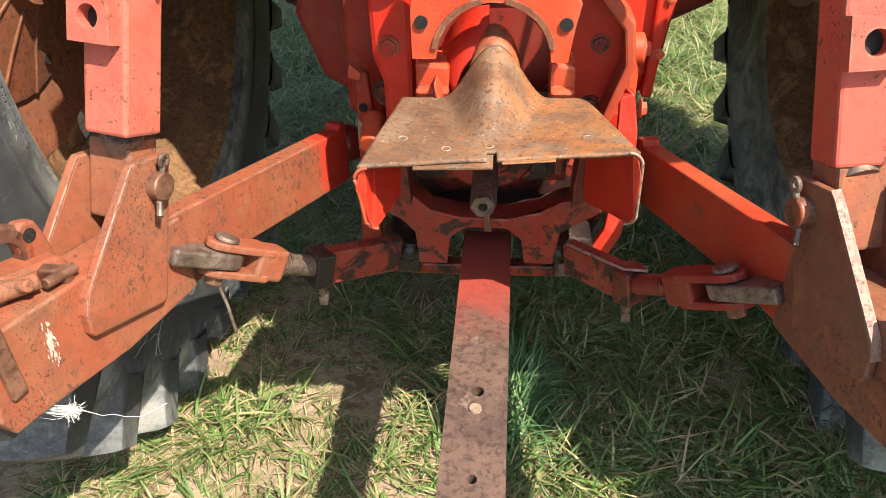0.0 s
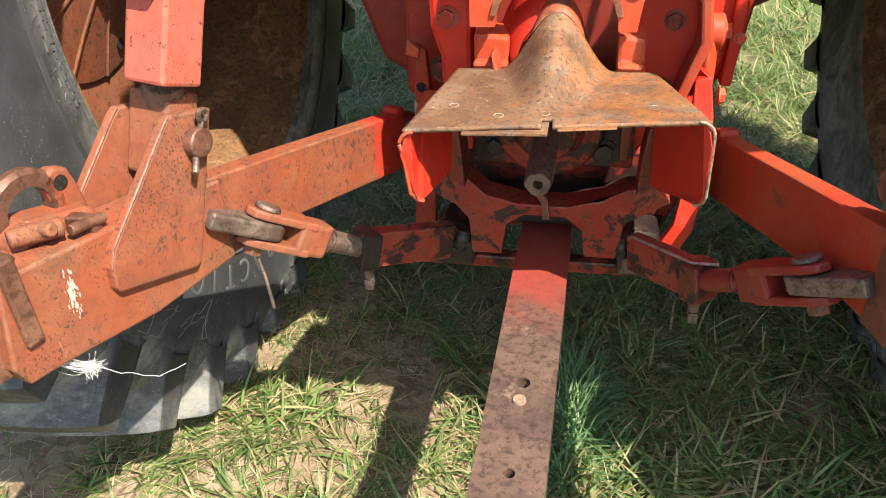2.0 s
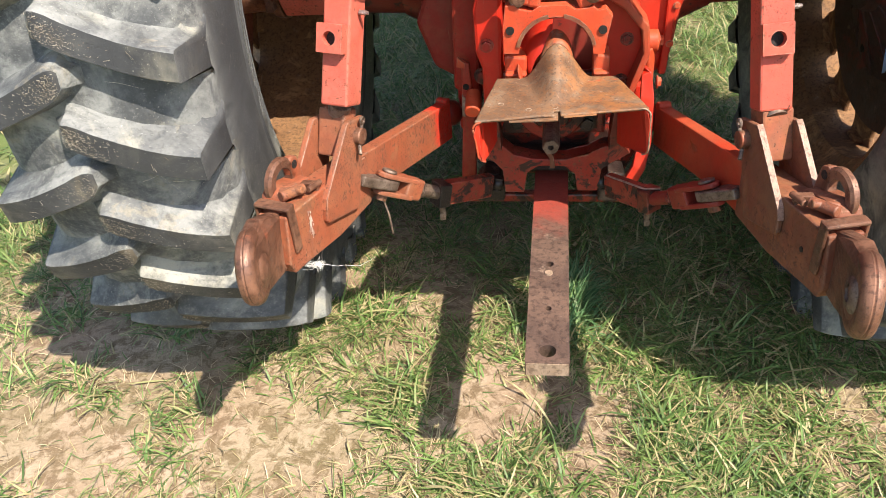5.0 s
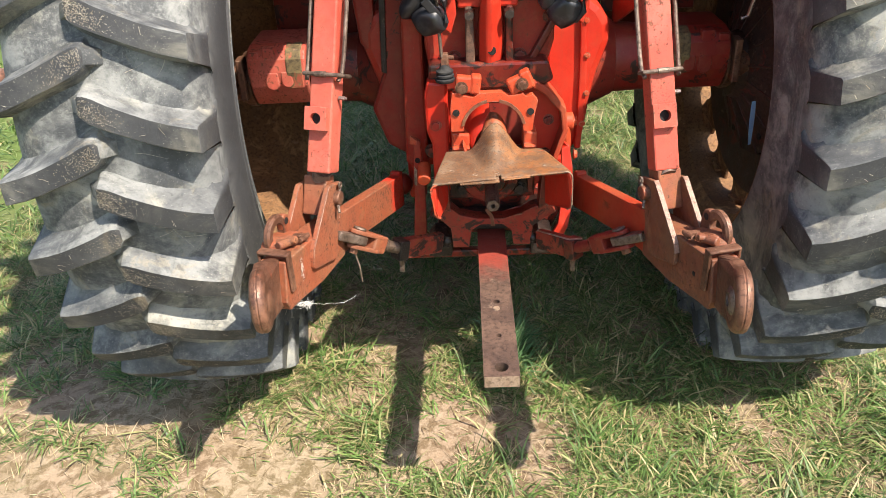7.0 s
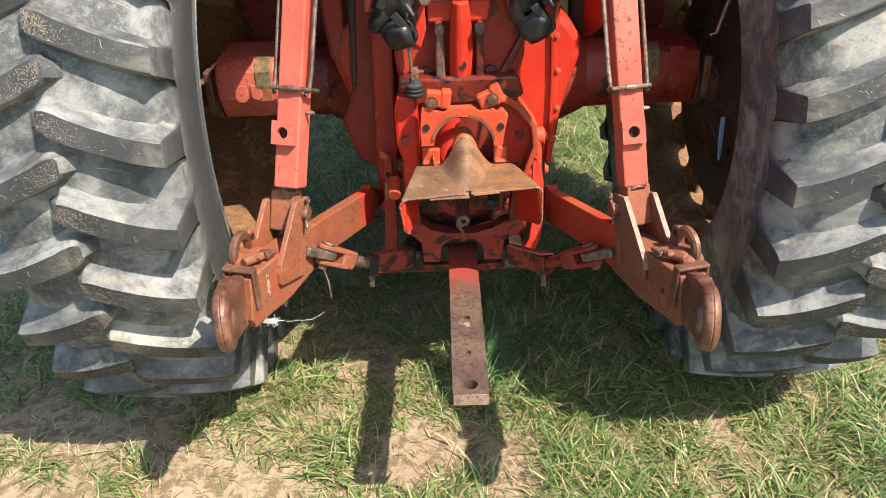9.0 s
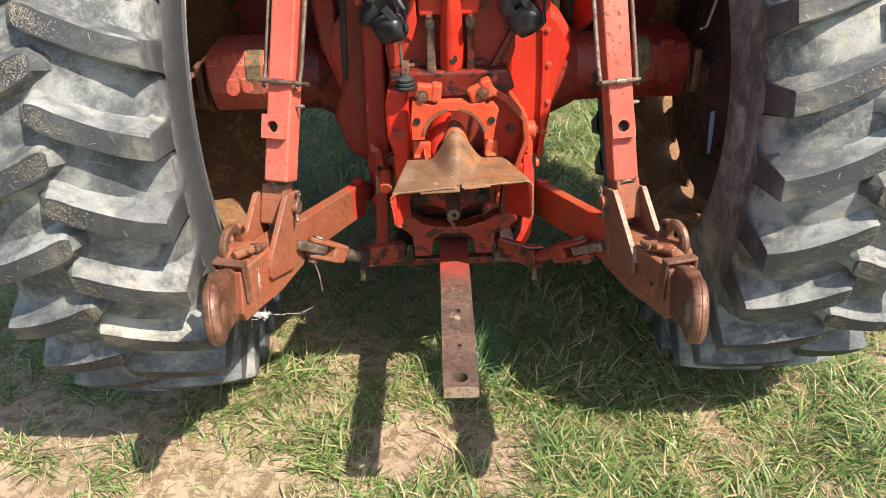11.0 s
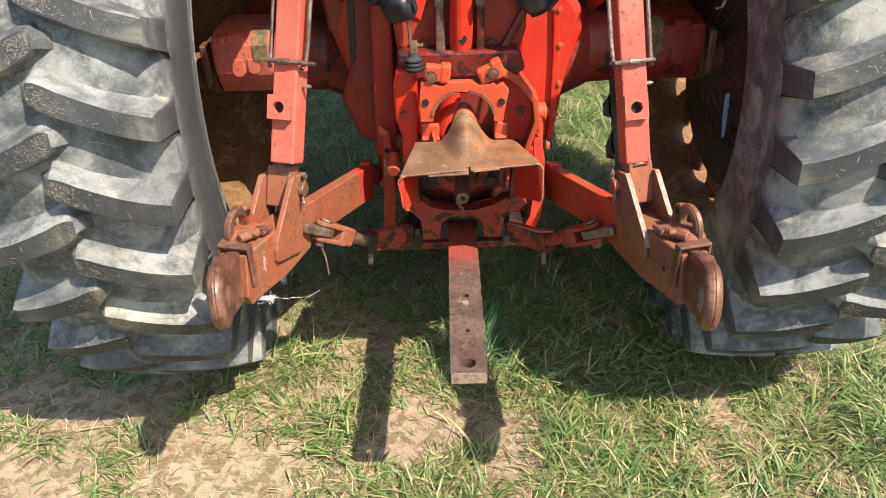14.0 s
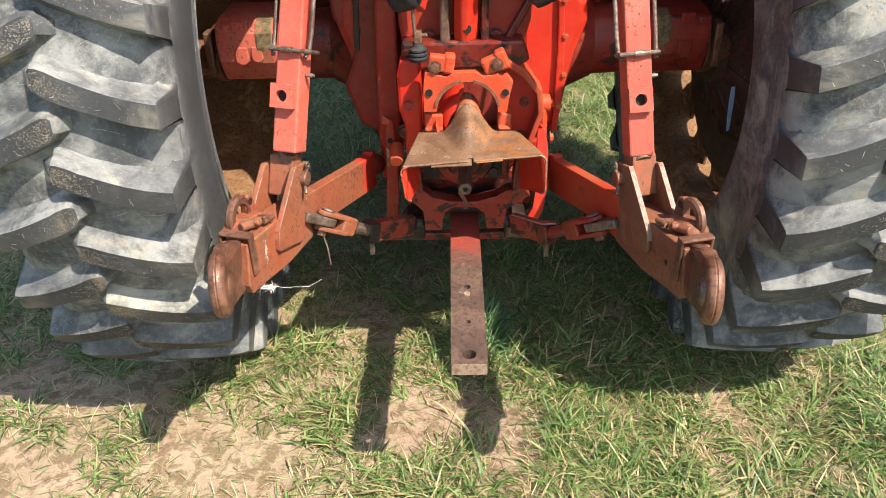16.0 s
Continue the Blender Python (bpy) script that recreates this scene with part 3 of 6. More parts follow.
def lug_mesh(side):
    """One tread bar, from the middle of the tread over the shoulder; side is +1 or -1 along the axle."""
    stations = [(-0.012, 0.005), (-0.007, 0.003), (0.004, -0.002), (0.020, -0.009), (0.043, -0.020), (0.083, -0.036), (0.118, -0.050), (0.152, -0.061), (0.184, -0.069), (0.200, -0.073)]
    nose = {0: 0.012, 1: 0.019, 2: 0.0235, 3: 0.0245, 4: 0.0235}
    bm = bmesh.new()
    rows = []
    for i, (x, arc) in enumerate(stations):
        base_r = carcass_r(x) - 0.007
        top_r = 0.874 - 0.45 * x * x * (1 if x > 0 else 0)
        top_r -= (0.006, 0.002)[i] if i < 2 else (0.002 if i == 9 else 0.0)
        half = nose[i] if i in nose else 0.0225
        tall = top_r - base_r
        xs = x * side
        pts = []
        # a steep trailing side below, a long fillet above
        steep = ((half + 0.016, base_r), (half + 0.009, base_r + 0.10 * tall), (half + 0.0045, base_r + 0.42 * tall), (half + 0.0020, top_r - 0.0045), (half - 0.0005, top_r - 0.0008))
        fillet = ((half + 0.046, base_r), (half + 0.026, base_r + 0.10 * tall), (half + 0.0125, base_r + 0.40 * tall), (half + 0.0045, top_r - 0.006), (half, top_r - 0.0010))
        for sg, seq in ((-1, steep), (1, fillet[::-1])):
            for off, r in seq:
                th = (arc + sg * off) / TYRE_R
                pts.append(bm.verts.new((xs, -r * math.cos(th), r * math.sin(th))))
        rows.append(pts)
    # the outer end slopes down onto the sidewall
    pts = []
    for off, r in ((-0.046, 0.722), (-0.040, 0.726), (-0.034, 0.730), (-0.029, 0.733), (-0.024, 0.735), (0.026, 0.735), (0.032, 0.732), (0.042, 0.728), (0.052, 0.724), (0.064, 0.720)):
        th = (-0.075 + off) / TYRE_R
        pts.append(bm.verts.new((0.2055 * side, -r * math.cos(th), r * math.sin(th))))
    rows.append(pts)
    # the rounded foot of the nose
    foot = []
    for v in rows[0]:
        r = math.hypot(v.co.y, v.co.z)
        drop = 0.836 - 0.004
        th0, th = 0.005 / TYRE_R, math.atan2(v.co.z, -v.co.y)
        th = th0 + (th - th0) * 0.9
        foot.append(bm.verts.new((v.co.x - side * (0.006 + 0.02 * (r > 0.856)), -drop * math.cos(th), drop * math.sin(th))))
    rows.insert(0, foot)
    for j, (a, b) in enumerate(zip(rows, rows[1:])):
        for k in range(9):
            f = bm.faces.new((a[k], a[k + 1], b[k + 1], b[k]))
            f.smooth = True
            f.material_index = 0 if k == 4 and 1 <= j <= 9 else 1
    bmesh.ops.recalc_face_normals(bm, faces=bm.faces[:])
    for e in bm.edges:
        if len(e.link_faces) == 2 and (e.calc_face_angle(0) > math.radians(38)):
            e.smooth = False
    me = bpy.data.meshes.new("lug")
    bm.to_mesh(me)
    bm.free()
    me.materials.append(M_LUG)
    me.materials.append(M_TYRE)
    return me


LUGS = 31


FLAT = [(0.0, 0.836), (0.054, 0.835), (0.108, 0.826), (0.149, 0.810), (0.178, 0.786), (0.196, 0.750), (0.200, 0.706), (0.188, 0.655),
        (0.183, 0.600), (0.186, 0.556), (0.187, 0.525), (0.185, 0.507), (0.172, 0.495)]


def wheel(x, out, start, label, off, rd, paint, flank, clamp):
    """A rear wheel; out is the side, along the axle, that faces away from the tractor; off and rd: the disc's offset and radius; flank: the
    carcass on the inner side; clamp: half the width of a rim clamp."""
    w = empty("wheel", tractor, label, pose(x, AXLE_Y + 0.038 * x, AXLE_Z - 0.024 * x, 0, 0, 2.2))
    bm = bmesh.new()
    near, far = (flank, CARCASS) if out > 0 else (CARCASS, flank)
    prof = [(-a, r) for a, r in near[::-1]] + far[1:]
    inner = [(0.165, 0.499), (0.167, 0.53), (0.168, 0.61), (0.160, 0.74), (0.000, 0.80), (-0.160, 0.74), (-0.168, 0.61), (-0.167, 0.53), (-0.165, 0.499)]
    add_lathe(bm, prof + inner, Matrix(), 96, True)
    part("tyre", bm, M_TYRE, w, "dusty black rubber tyre with deep tread bars", True)
    # ribs round the bead
    bm = bmesh.new()
    for s in (-1, 1):
        for xx, r in ((0.1935, 0.518), (0.2050, 0.572)) if s == out or flank is CARCASS else ():
            add_lathe(bm, [(s * (xx - 0.003), r - 0.006), (s * (xx + 0.003), r), (s * (xx - 0.003), r + 0.006)], Matrix(), 96)
    part("sidewall_rib", bm, M_TYRE, w, "", True)
    # rim: flange, bead seat, well
    bm = bmesh.new()
    rim = [(-0.182, 0.500), (-0.178, 0.506), (-0.174, 0.500), (-0.169, 0.489), (-0.132, 0.483), (-0.100, 0.450), (0.100, 0.450), (0.132, 0.483), (0.169, 0.489), (0.174, 0.500), (0.178, 0.506), (0.182, 0.500)]
    back = [(0.176, 0.492), (0.170, 0.481), (0.134, 0.475), (0.101, 0.442), (-0.101, 0.442), (-0.134, 0.475), (-0.170, 0.481), (-0.176, 0.492)]
    add_lathe(bm, rim + back, Matrix(), 96, True)
    part("rim", bm, M_RIM, w, "rust-brown steel rim", True)
    # dished wheel disc, held to the rim by lugs with gaps between
    bm = bmesh.new()
    d = out * off
    add_lathe(bm, [(d + out * 0.02, 0.060), (d + out * 0.02, 0.12), (d + out * 0.012, 0.20), (d, rd - 0.06), (d, rd), (d + out * 0.012, rd), (d + out * 0.012, rd - 0.06), (d + out * 0.024, 0.20), (d + out * 0.032, 0.12), (d + out * 0.032, 0.060)], Matrix(), 64, True)
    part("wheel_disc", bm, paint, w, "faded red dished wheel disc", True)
    for k in range(14):
        bm = bmesh.new()
        add_prism(bm, [(-clamp, rd - 0.015), (clamp, rd - 0.015), (clamp - 0.006, rd + 0.02), (clamp + 0.004, 0.446), (-clamp + 0.002, 0.446), (0.010 - clamp, rd + 0.02)], (d + out * 0.002, 0, 0), Y, Z, X * out, 0.012)
        add_box(bm, (0.05, 0.06, 0.012), pose(d + out * 0.006, 0, 0.437))
        ob = part("rim_clamp", bm, M_RIM, w, "", bevel=0.004)
        ob.matrix_basis = pose(0, 0, 0, 360 / 14 * k + (7 if out < 0 else -2))
    # cast hub with ribs, wedged on the axle shaft
    bm = bmesh.new()
    add_lathe(bm, [(d - out * 0.085, 0.052), (d - out * 0.085, 0.090), (d - out * 0.060, 0.10), (d - out * 0.030, 0.18), (d - out * 0.004, 0.265), (d + out * 0.020, 0.265), (d + out * 0.020, 0.052)], Matrix(), 48, True)
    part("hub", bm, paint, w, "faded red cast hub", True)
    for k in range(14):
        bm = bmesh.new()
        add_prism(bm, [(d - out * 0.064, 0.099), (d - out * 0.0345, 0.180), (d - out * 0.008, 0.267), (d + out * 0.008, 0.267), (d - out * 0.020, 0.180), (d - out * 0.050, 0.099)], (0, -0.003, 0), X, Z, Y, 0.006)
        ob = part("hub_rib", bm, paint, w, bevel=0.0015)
        ob.matrix_basis = pose(0, 0, 0, 360 / 14 * k)
    for k in range(7):
        t = 2 * math.pi * (k + 0.5) / 7
        bm = bmesh.new()
        add_cyl(bm, (d - out * 0.0195, 0.222 * math.cos(t), 0.222 * math.sin(t)), (d - out * 0.008, 0.222 * math.cos(t), 0.222 * math.sin(t)), 0.011, seg=14)
        part("disc_hole", bm, M_HOLE, w, "dark hole")
    for s in (-1, 1):
        me = lug_mesh(s)
        for k in range(LUGS):
            ob = new("lug", me)
            ob.parent = w
            ob.matrix_basis = pose(0, 0, 0, start + 360 / LUGS * (k + (0.5 if s * out > 0 else 0.0)))
    return w


left_wheel = wheel(-0.796, -1, -2.05, "rear wheel with a dusty black tractor tyre and rusty rim", 0.105, 0.392, M_LINK, CARCASS, 0.078)
# right disc and hub painted near-black in place of deep shade
right_wheel = wheel(0.819, 1, -6.45, "rear wheel with a grey tractor tyre, its rim lying in shade", -0.02, 0.392, M_HUB_SHADED, FLAT, 0.066)


def rim_strip():
    """A thin pale blue strip set inside the right rim."""
    bm = bmesh.new()
    rows = []
    for k in range(9):
        f = k / 8
        c = Vector((0.716 + 0.008 * f, 0.712 + 0.006 * f, 0.795 - 0.125 * f))
        w = 0.0070 * (0.8 + 0.3 * math.sin(3 * f + 0.5))
        rows.append([bm.verts.new(c + Vector((d * w, 0.003 * d, e))) for d, e in ((-1, 0.0), (1, 0.0), (1, 0.003), (-1, 0.003))])
    for a, b in zip(rows, rows[1:]):
        for k in range(4):
            bm.faces.new((a[k], a[(k + 1) % 4], b[(k + 1) % 4], b[k]))
    bm.faces.new(rows[0][::-1]), bm.faces.new(rows[-1])
    bmesh.ops.transform(bm, matrix=right_wheel.matrix_basis.inverted(), verts=bm.verts[:])
    part("strip", bm, M_BLUE, right_wheel, "pale blue strip inside the rim", True)


rim_strip()


def cobwebs(w):
    """Pale threads of cobweb and dried mud on the lower inner sidewall."""
    rng = random.Random(21)
    bm = bmesh.new()
    for k in range(12):
        th, r = rng.uniform(-1.05, -0.65), rng.uniform(0.64, 0.69)
        way = rng.uniform(0.3, 1.2)
        pts = []
        for _ in range(rng.randint(6, 11)):
            pts.append(Vector((0.2064 - max(0.0, r - 0.655) * 0.05, -r * math.cos(th), r * math.sin(th))))
            r = min(0.712, r + 0.011 * math.sin(way))
            th += 0.016 * math.cos(way)
            way += rng.uniform(-0.5, 0.5)
        add_tube(bm, pts, rng.uniform(0.0003, 0.0006), 4)
    tagged(part("cobweb", bm, M_DUSTY_WEB, w, "thin pale dusty cobwebs"), kind="stuff")


cobwebs(left_wheel)


def sidewall_words(w):
    """Raised words on the tyre's inner sidewall, and bars for the small print."""
    def letter(ch, size, r, x, deg):
        cu = bpy.data.curves.new("letter", "FONT")
        cu.body, cu.size, cu.extrude, cu.align_x = ch, size, 0.0011, "CENTER"
        tmp = bpy.data.objects.new("letter", cu)
        me = bpy.data.meshes.new_from_object(tmp)
        bpy.data.objects.remove(tmp)
        me.materials.clear()
        me.materials.append(M_SIDEWALL)
        f = math.radians(deg)
        up, face = Vector((0, -math.cos(f), -math.sin(f))), Vector((1, 0, 0))
        m = Matrix((up.cross(face), up, face)).transposed().to_4x4()
        ob = new("letter", me)
        ob.parent = w
        ob.matrix_basis = Matrix.Translation(Vector((x, 0, 0)) + up * r) @ m

    for k, ch in enumerate("TRACTION"):
        letter(ch, 0.066, 0.590, 0.2056, 89 - 6.1 * k)
    for k, ch in enumerate("REPLACES"):
        letter(ch, 0.026, 0.548, 0.2008, 10 - 2.3 * k)
    rng = random.Random(3)
    for row, r in enumerate((0.536, 0.527, 0.518)):
        bm = bmesh.new()
        deg = 12.0
        while deg > -14:
            ln = rng.uniform(0.6, 1.6)
            f = math.radians(deg - ln / 2)
            up = Vector((0, -math.cos(f), -math.sin(f)))
            m = Matrix((up.cross(X), up, X)).transposed().to_4x4()
            add_box(bm, (r * math.radians(ln), 0.0042, 0.0016), Matrix.Translation(Vector((0.1985 - 0.0022 * row, 0, 0)) + up * r) @ m)
            deg -= ln + 0.35
        tagged(part("small_print", bm, M_SIDEWALL, w, "rows of tiny raised print"), kind="stuff")


sidewall_words(left_wheel)


def tread_debris(w):
    """Dried mud crumbs and bits of straw stuck on the noses of the tread bars."""
    rng = np.random.default_rng(11)
    verts, faces = [], []
    for s in (-1, 1):
        for k in range(LUGS):
            start = (-2.05 if w is left_wheel else -6.45) + 360 / LUGS * (k + (0.5 if s * (-1 if w is left_wheel else 1) > 0 else 0.0))
            full = rng.uniform(0.25, 1.0)
            for kind in [0] * int(460 * full) + [1] * 4:
                x = -0.010 + abs(rng.normal()) * 0.036
                if kind:
                    x = rng.uniform(-0.01, 0.19)
                if x > 0.192:
                    continue
                arc = np.interp(x, [-0.012, 0.043, 0.118, 0.200], [0.005, -0.020, -0.050, -0.073]) + rng.uniform(-0.019, 0.019)
                th = arc / TYRE_R - math.radians(start)
                r = 0.8742 - 0.45 * x * x * (x > 0)
                e = np.array((0, -math.cos(th), math.sin(th)))
                t = np.array((0, math.sin(th), math.cos(th)))
                ax = np.array((1.0, 0, 0))
                a = rng.uniform(0, np.pi)
                d1, d2 = ax * math.cos(a) + t * math.sin(a), -ax * math.sin(a) + t * math.cos(a)
                ln, wd = (rng.uniform(0.008, 0.016), 0.00035) if kind else (rng.uniform(0.0010, 0.0040), rng.uniform(0.00018, 0.00040))
                c = ax * x * s + e * r
                i = len(verts)
                tilt = e * rng.uniform(0.0, 0.0018) * (3 if kind else 1)
                verts += [tuple(c - d1 * ln / 2 - d2 * wd), tuple(c + d1 * ln / 2 - d2 * wd + tilt), tuple(c + d1 * ln / 2 + d2 * wd + tilt), tuple(c - d1 * ln / 2 + d2 * wd)]
                faces.append((i, i + 1, i + 2, i + 3))
    for _ in range(60):
        th, x, r0 = rng.uniform(-0.9, 0.7), rng.uniform(0.03, 0.15) * (1 if w is left_wheel else -1), 0.0015
        way, bend = rng.uniform(-1.2, 1.2), rng.uniform(-0.5, 0.5)
        n = int(rng.integers(4, 12))
        i = len(verts)
        for k in range(n):
            r = carcass_r(x) + r0
            for d in (-0.00028, 0.00028):
                verts.append((x + d * math.sin(way), -r * math.cos(th + d / r * math.cos(way)), r * math.sin(th + d / r * math.cos(way))))
            x += 0.010 * math.cos(way)
            th += 0.010 * math.sin(way) / 0.84
            way += bend * 0.3
        faces += [(i + 2 * k, i + 2 * k + 1, i + 2 * k + 3, i + 2 * k + 2) for k in range(n - 1)]
    me = bpy.data.meshes.new("tread_debris")
    me.from_pydata(verts, [], faces)
    me.materials.append(M_CHAFF)
    ob = new("tread_debris", me)
    ob.parent = w
    tagged(ob, "bits of straw stuck to the tread bars", kind="stuff")


tread_debris(left_wheel)
tread_debris(right_wheel)


# ---- axle and gearbox casing ----
def casing():
    body = empty("gearbox_casing", tractor, "red cast rear axle and gearbox casing with bolted covers")
    # the long middle housing, lengthened out of view to shade the ground
    bm = bmesh.new()
    add_prism(bm, [(-0.19, 0.60), (0.19, 0.60), (0.25, 0.72), (0.26, 1.0), (0.20, 1.20), (-0.20, 1.20), (-0.26, 1.0), (-0.25, 0.72)], (0, 0.80, 0), X, Z, Y, 3.2)
    part("housing", bm, M_RED, body, "", bevel=0.02)
    # side housings, rounded towards the axle tubes
    for s in (-1, 1):
        bm = bmesh.new()
        add_prism(bm, [(s * a, b) for a, b in ((0.15, 0.655), (0.245, 0.650), (0.272, 0.70), (0.286, 0.80), (0.305, 0.88), (0.332, 0.96), (0.330, 1.01), (0.305, 1.05), (0.268, 1.08), (0.255, 1.22), (0.15, 1.24))], (0, 0.772, 0), X, Z, Y, 0.36)
        # left housing darker: the shade on that side is put into its red
        part("side_housing", bm, M_RED if s > 0 else M_RED_OLD_SHADE, body, "", bevel=0.022)
        # side cover and shoulder: red parts darkened in colour to stand for shade
        if s < 0:
            bm = bmesh.new()
            add_prism(bm, [(-0.322, 0.80), (-0.285, 0.69), (-0.20, 0.64), (-0.20, 1.24), (-0.262, 1.24), (-0.284, 0.90)], (0, 0.762, 0), X, Z, Y, 0.05)
            part("side_cover", bm, M_RED_SHADED, body, "red side cover, painted dark for its shade", bevel=0.012)
            bm = bmesh.new()
            add_prism(bm, [(-0.340, 0.98), (-0.300, 0.93), (-0.290, 1.24), (-0.365, 1.24)], (0, 0.775, 0), X, Z, Y, 0.04)
            part("shoulder", bm, M_RED_SHADED, body, "", bevel=0.01)
            # thin black strip that paints in the dark gap between the panels
            bm = bmesh.new()
            add_prism(bm, [(-0.286, 0.905), (-0.272, 0.900), (-0.254, 1.24), (-0.272, 1.24)], (0, 0.757, 0), X, Z, Y, 0.02)
            part("gap_strip", bm, M_OIL, body, "black strip painted in for a dark gap", bevel=0.002)
        bm = bmesh.new()
        if s > 0:
            add_prism(bm, [(s * a, b) for a, b in ((0.245, 0.66), (0.262, 0.66), (0.268, 0.74), (0.272, 0.85), (0.268, 0.95), (0.262, 1.05), (0.256, 1.20), (0.238, 1.20), (0.248, 1.04), (0.252, 0.90), (0.25, 0.75))], (0, 0.758, 0), X, Z, Y, 0.05)
            part("flange", bm, M_RED, body, "", bevel=0.004)
        for z, xx in () if s < 0 else ((0.735, 0.264), (0.823, 0.272), (0.928, 0.270), (1.021, 0.264), (1.12, 0.258)):
            hexbolt("bolt", (s * xx, 0.758, z), (0, -1, 0), 0.0066, body, M_ORANGE)
        # axle tube: round near the casing, squared towards its end
        bm = bmesh.new()
        add_cyl(bm, (s * 0.26, 0.92, 0.875), (s * 0.36, 0.92, 0.875), 0.15, 0.105, seg=40)
        add_cyl(bm, (s * 0.355, 0.92, 0.875), (s * 0.66, 0.92, 0.868), 0.100, 0.080, seg=40)
        # shade on both tubes is painted: dull red right, oily dark red left
        part("axle_tube", bm, M_RED_SHADED if s > 0 else M_GREASE_SHADE, body, "red axle housing tube, painted dull for its shade", True)
        bm = bmesh.new()
        k = [(-0.116, -0.020), (-0.122, 0.02), (-0.119, 0.056), (-0.104, 0.078), (-0.06, 0.088), (0.09, 0.090), (0.115, 0.065), (0.115, -0.075), (0.08, -0.10), (-0.030, -0.098), (-0.075, -0.082), (-0.100, -0.050)]
        add_prism(bm, k, (s * 0.50, 0.92, 0.882), Y, Z, X * s, 0.165)
        # right end's shade is in its darker red, the left end stays pink
        part("bearing_housing", bm, M_PINK if s < 0 else M_RED_SHADED, body, "faded squared end of the axle housing", bevel=0.006)
        # half-round bolt pockets cast into the face: two below, one at the top edge
        for dx, dz, w, h in ((0.052, 0.000, 0.017, 0.046), (0.094, -0.004, 0.019, 0.052), (0.096, 0.068, 0.019, 0.040), (0.140, 0.060, 0.015, 0.034)):
            bm = bmesh.new()
            low = [(w * math.cos(t), w * math.sin(t)) for t in (math.pi + math.pi * i / 10 for i in range(11))]
            add_prism(bm, low + [(w * 0.92, h - w), (-w * 0.92, h - w)], (s * (0.505 + dx), 0.7965 if dz < 0.03 else 0.8035, 0.882 + dz - 0.5 * h + w), X, Z, Y, 0.03)
            part("bolt_pocket", bm, M_PINK if s < 0 else M_RED_SHADED, body, "", bevel=0.004)
        bm = bmesh.new()
        add_prism(bm, [(-0.1165, -0.028), (-0.1250, 0.02), (-0.1220, 0.057), (-0.106, 0.0805), (-0.06, 0.0905), (-0.06, 0.06), (-0.10, 0.04), (-0.11, -0.02)], (s * 0.512, 0.92, 0.882), Y, Z, X * s, 0.044)
        part("seam_band", bm, M_MOSS, body, "strip grown over with greenish grime", bevel=0.003)
        bm = bmesh.new()
        add_cyl(bm, (s * 0.672, 0.912, 0.856), (s * 0.700, 0.912, 0.856), 0.082, 0.078, seg=32)
        add_box(bm, (0.02, 0.05, 0.12), pose(s * 0.690, 0.832, 0.880))
        part("shaft_collar", bm, M_FORGED, body, "rusty split collar", bevel=0.004)
        bm = bmesh.new()
        add_cyl(bm, (s * 0.64, 0.908, 0.850), (s * 0.96, 0.905, 0.83), 0.050, seg=32)
        add_cyl(bm, (s * 0.665, 0.915, 0.862), (s * 0.685, 0.915, 0.862), 0.075, seg=32)
        part("axle_shaft", bm, M_FORGED, body, "rusty bare axle shaft", True)
    bm = bmesh.new()
    add_cyl(bm, (-0.96, 0.905, 0.83), (-1.62, 0.905, 0.90), 0.038, seg=28)
    part("axle_end", bm, M_FORGED, body, "rusty end of the axle shaft outside the wheel", True)
    # upper rear cover with its ribs
    bm = bmesh.new()
    add_prism(bm, [(-0.15, 0.93), (0.15, 0.93), (0.17, 1.0), (0.17, 1.26), (-0.16, 1.26), (-0.16, 1.0)], (0, 0.66, 0), X, Z, Y, 0.16)
    # shadow over the cover is put into the colour by a darker red
    part("lift_cover", bm, M_RED_OLD_SHADE, body, "", bevel=0.01)
    bm = bmesh.new()
    add_prism(bm, [(-0.155, 0.905), (-0.125, 0.895), (0.13, 0.895), (0.165, 0.915), (0.15, 0.965), (-0.15, 0.965)], (0, 0.600, 0), X, Z, Y, 0.10)
    part("cover_ledge", bm, M_GREASE_SHADE, body, "oily dark ledge", bevel=0.008)
    bm = bmesh.new()
    add_prism(bm, [(0.10, 0.955), (0.118, 0.95), (0.185, 1.07), (0.17, 1.08)], (0, 0.635, 0), X, Z, Y, 0.03)
    part("rib", bm, M_GREASE_SHADE, body, "", bevel=0.005)
    for a, b, lo, hi, m, dep in ((-0.056, -0.032, 0.955, 1.10, M_DRAWBAR, 0.050), (0.044, 0.064, 0.945, 1.10, M_GREASE_SHADE, 0.050)):
        bm = bmesh.new()
        add_prism(bm, [(a, lo), (b, lo), (b - 0.002, hi), (a + 0.002, hi)], (0, 0.66 - dep, 0), X, Z, Y, dep)
        part("top_link_bracket", bm, m, body, "upright bracket plate of the top link", bevel=0.005)
    bm = bmesh.new()
    rows = []
    for z, w, out in ((0.945, 0.029, 0.052), (0.985, 0.030, 0.060), (1.05, 0.029, 0.072), (1.11, 0.025, 0.086), (1.15, 0.020, 0.092)):
        rows.append([bm.verts.new((0.008 + x, 0.66 - y, z)) for x, y in ((-w, 0.0), (-w, out - 0.016), (-0.4 * w, out), (0.1 * w, out), (w, out - 0.026), (w, 0.0))])
    for a, b in zip(rows, rows[1:]):
        for k in range(5):
            bm.faces.new((a[k], a[k + 1], b[k + 1], b[k]))
    bm.faces.new(rows[0]), bm.faces.new(rows[-1][::-1])
    part("top_link_bracket", bm, M_RED, body, "folded red centre plate of the top link bracket", bevel=0.004)
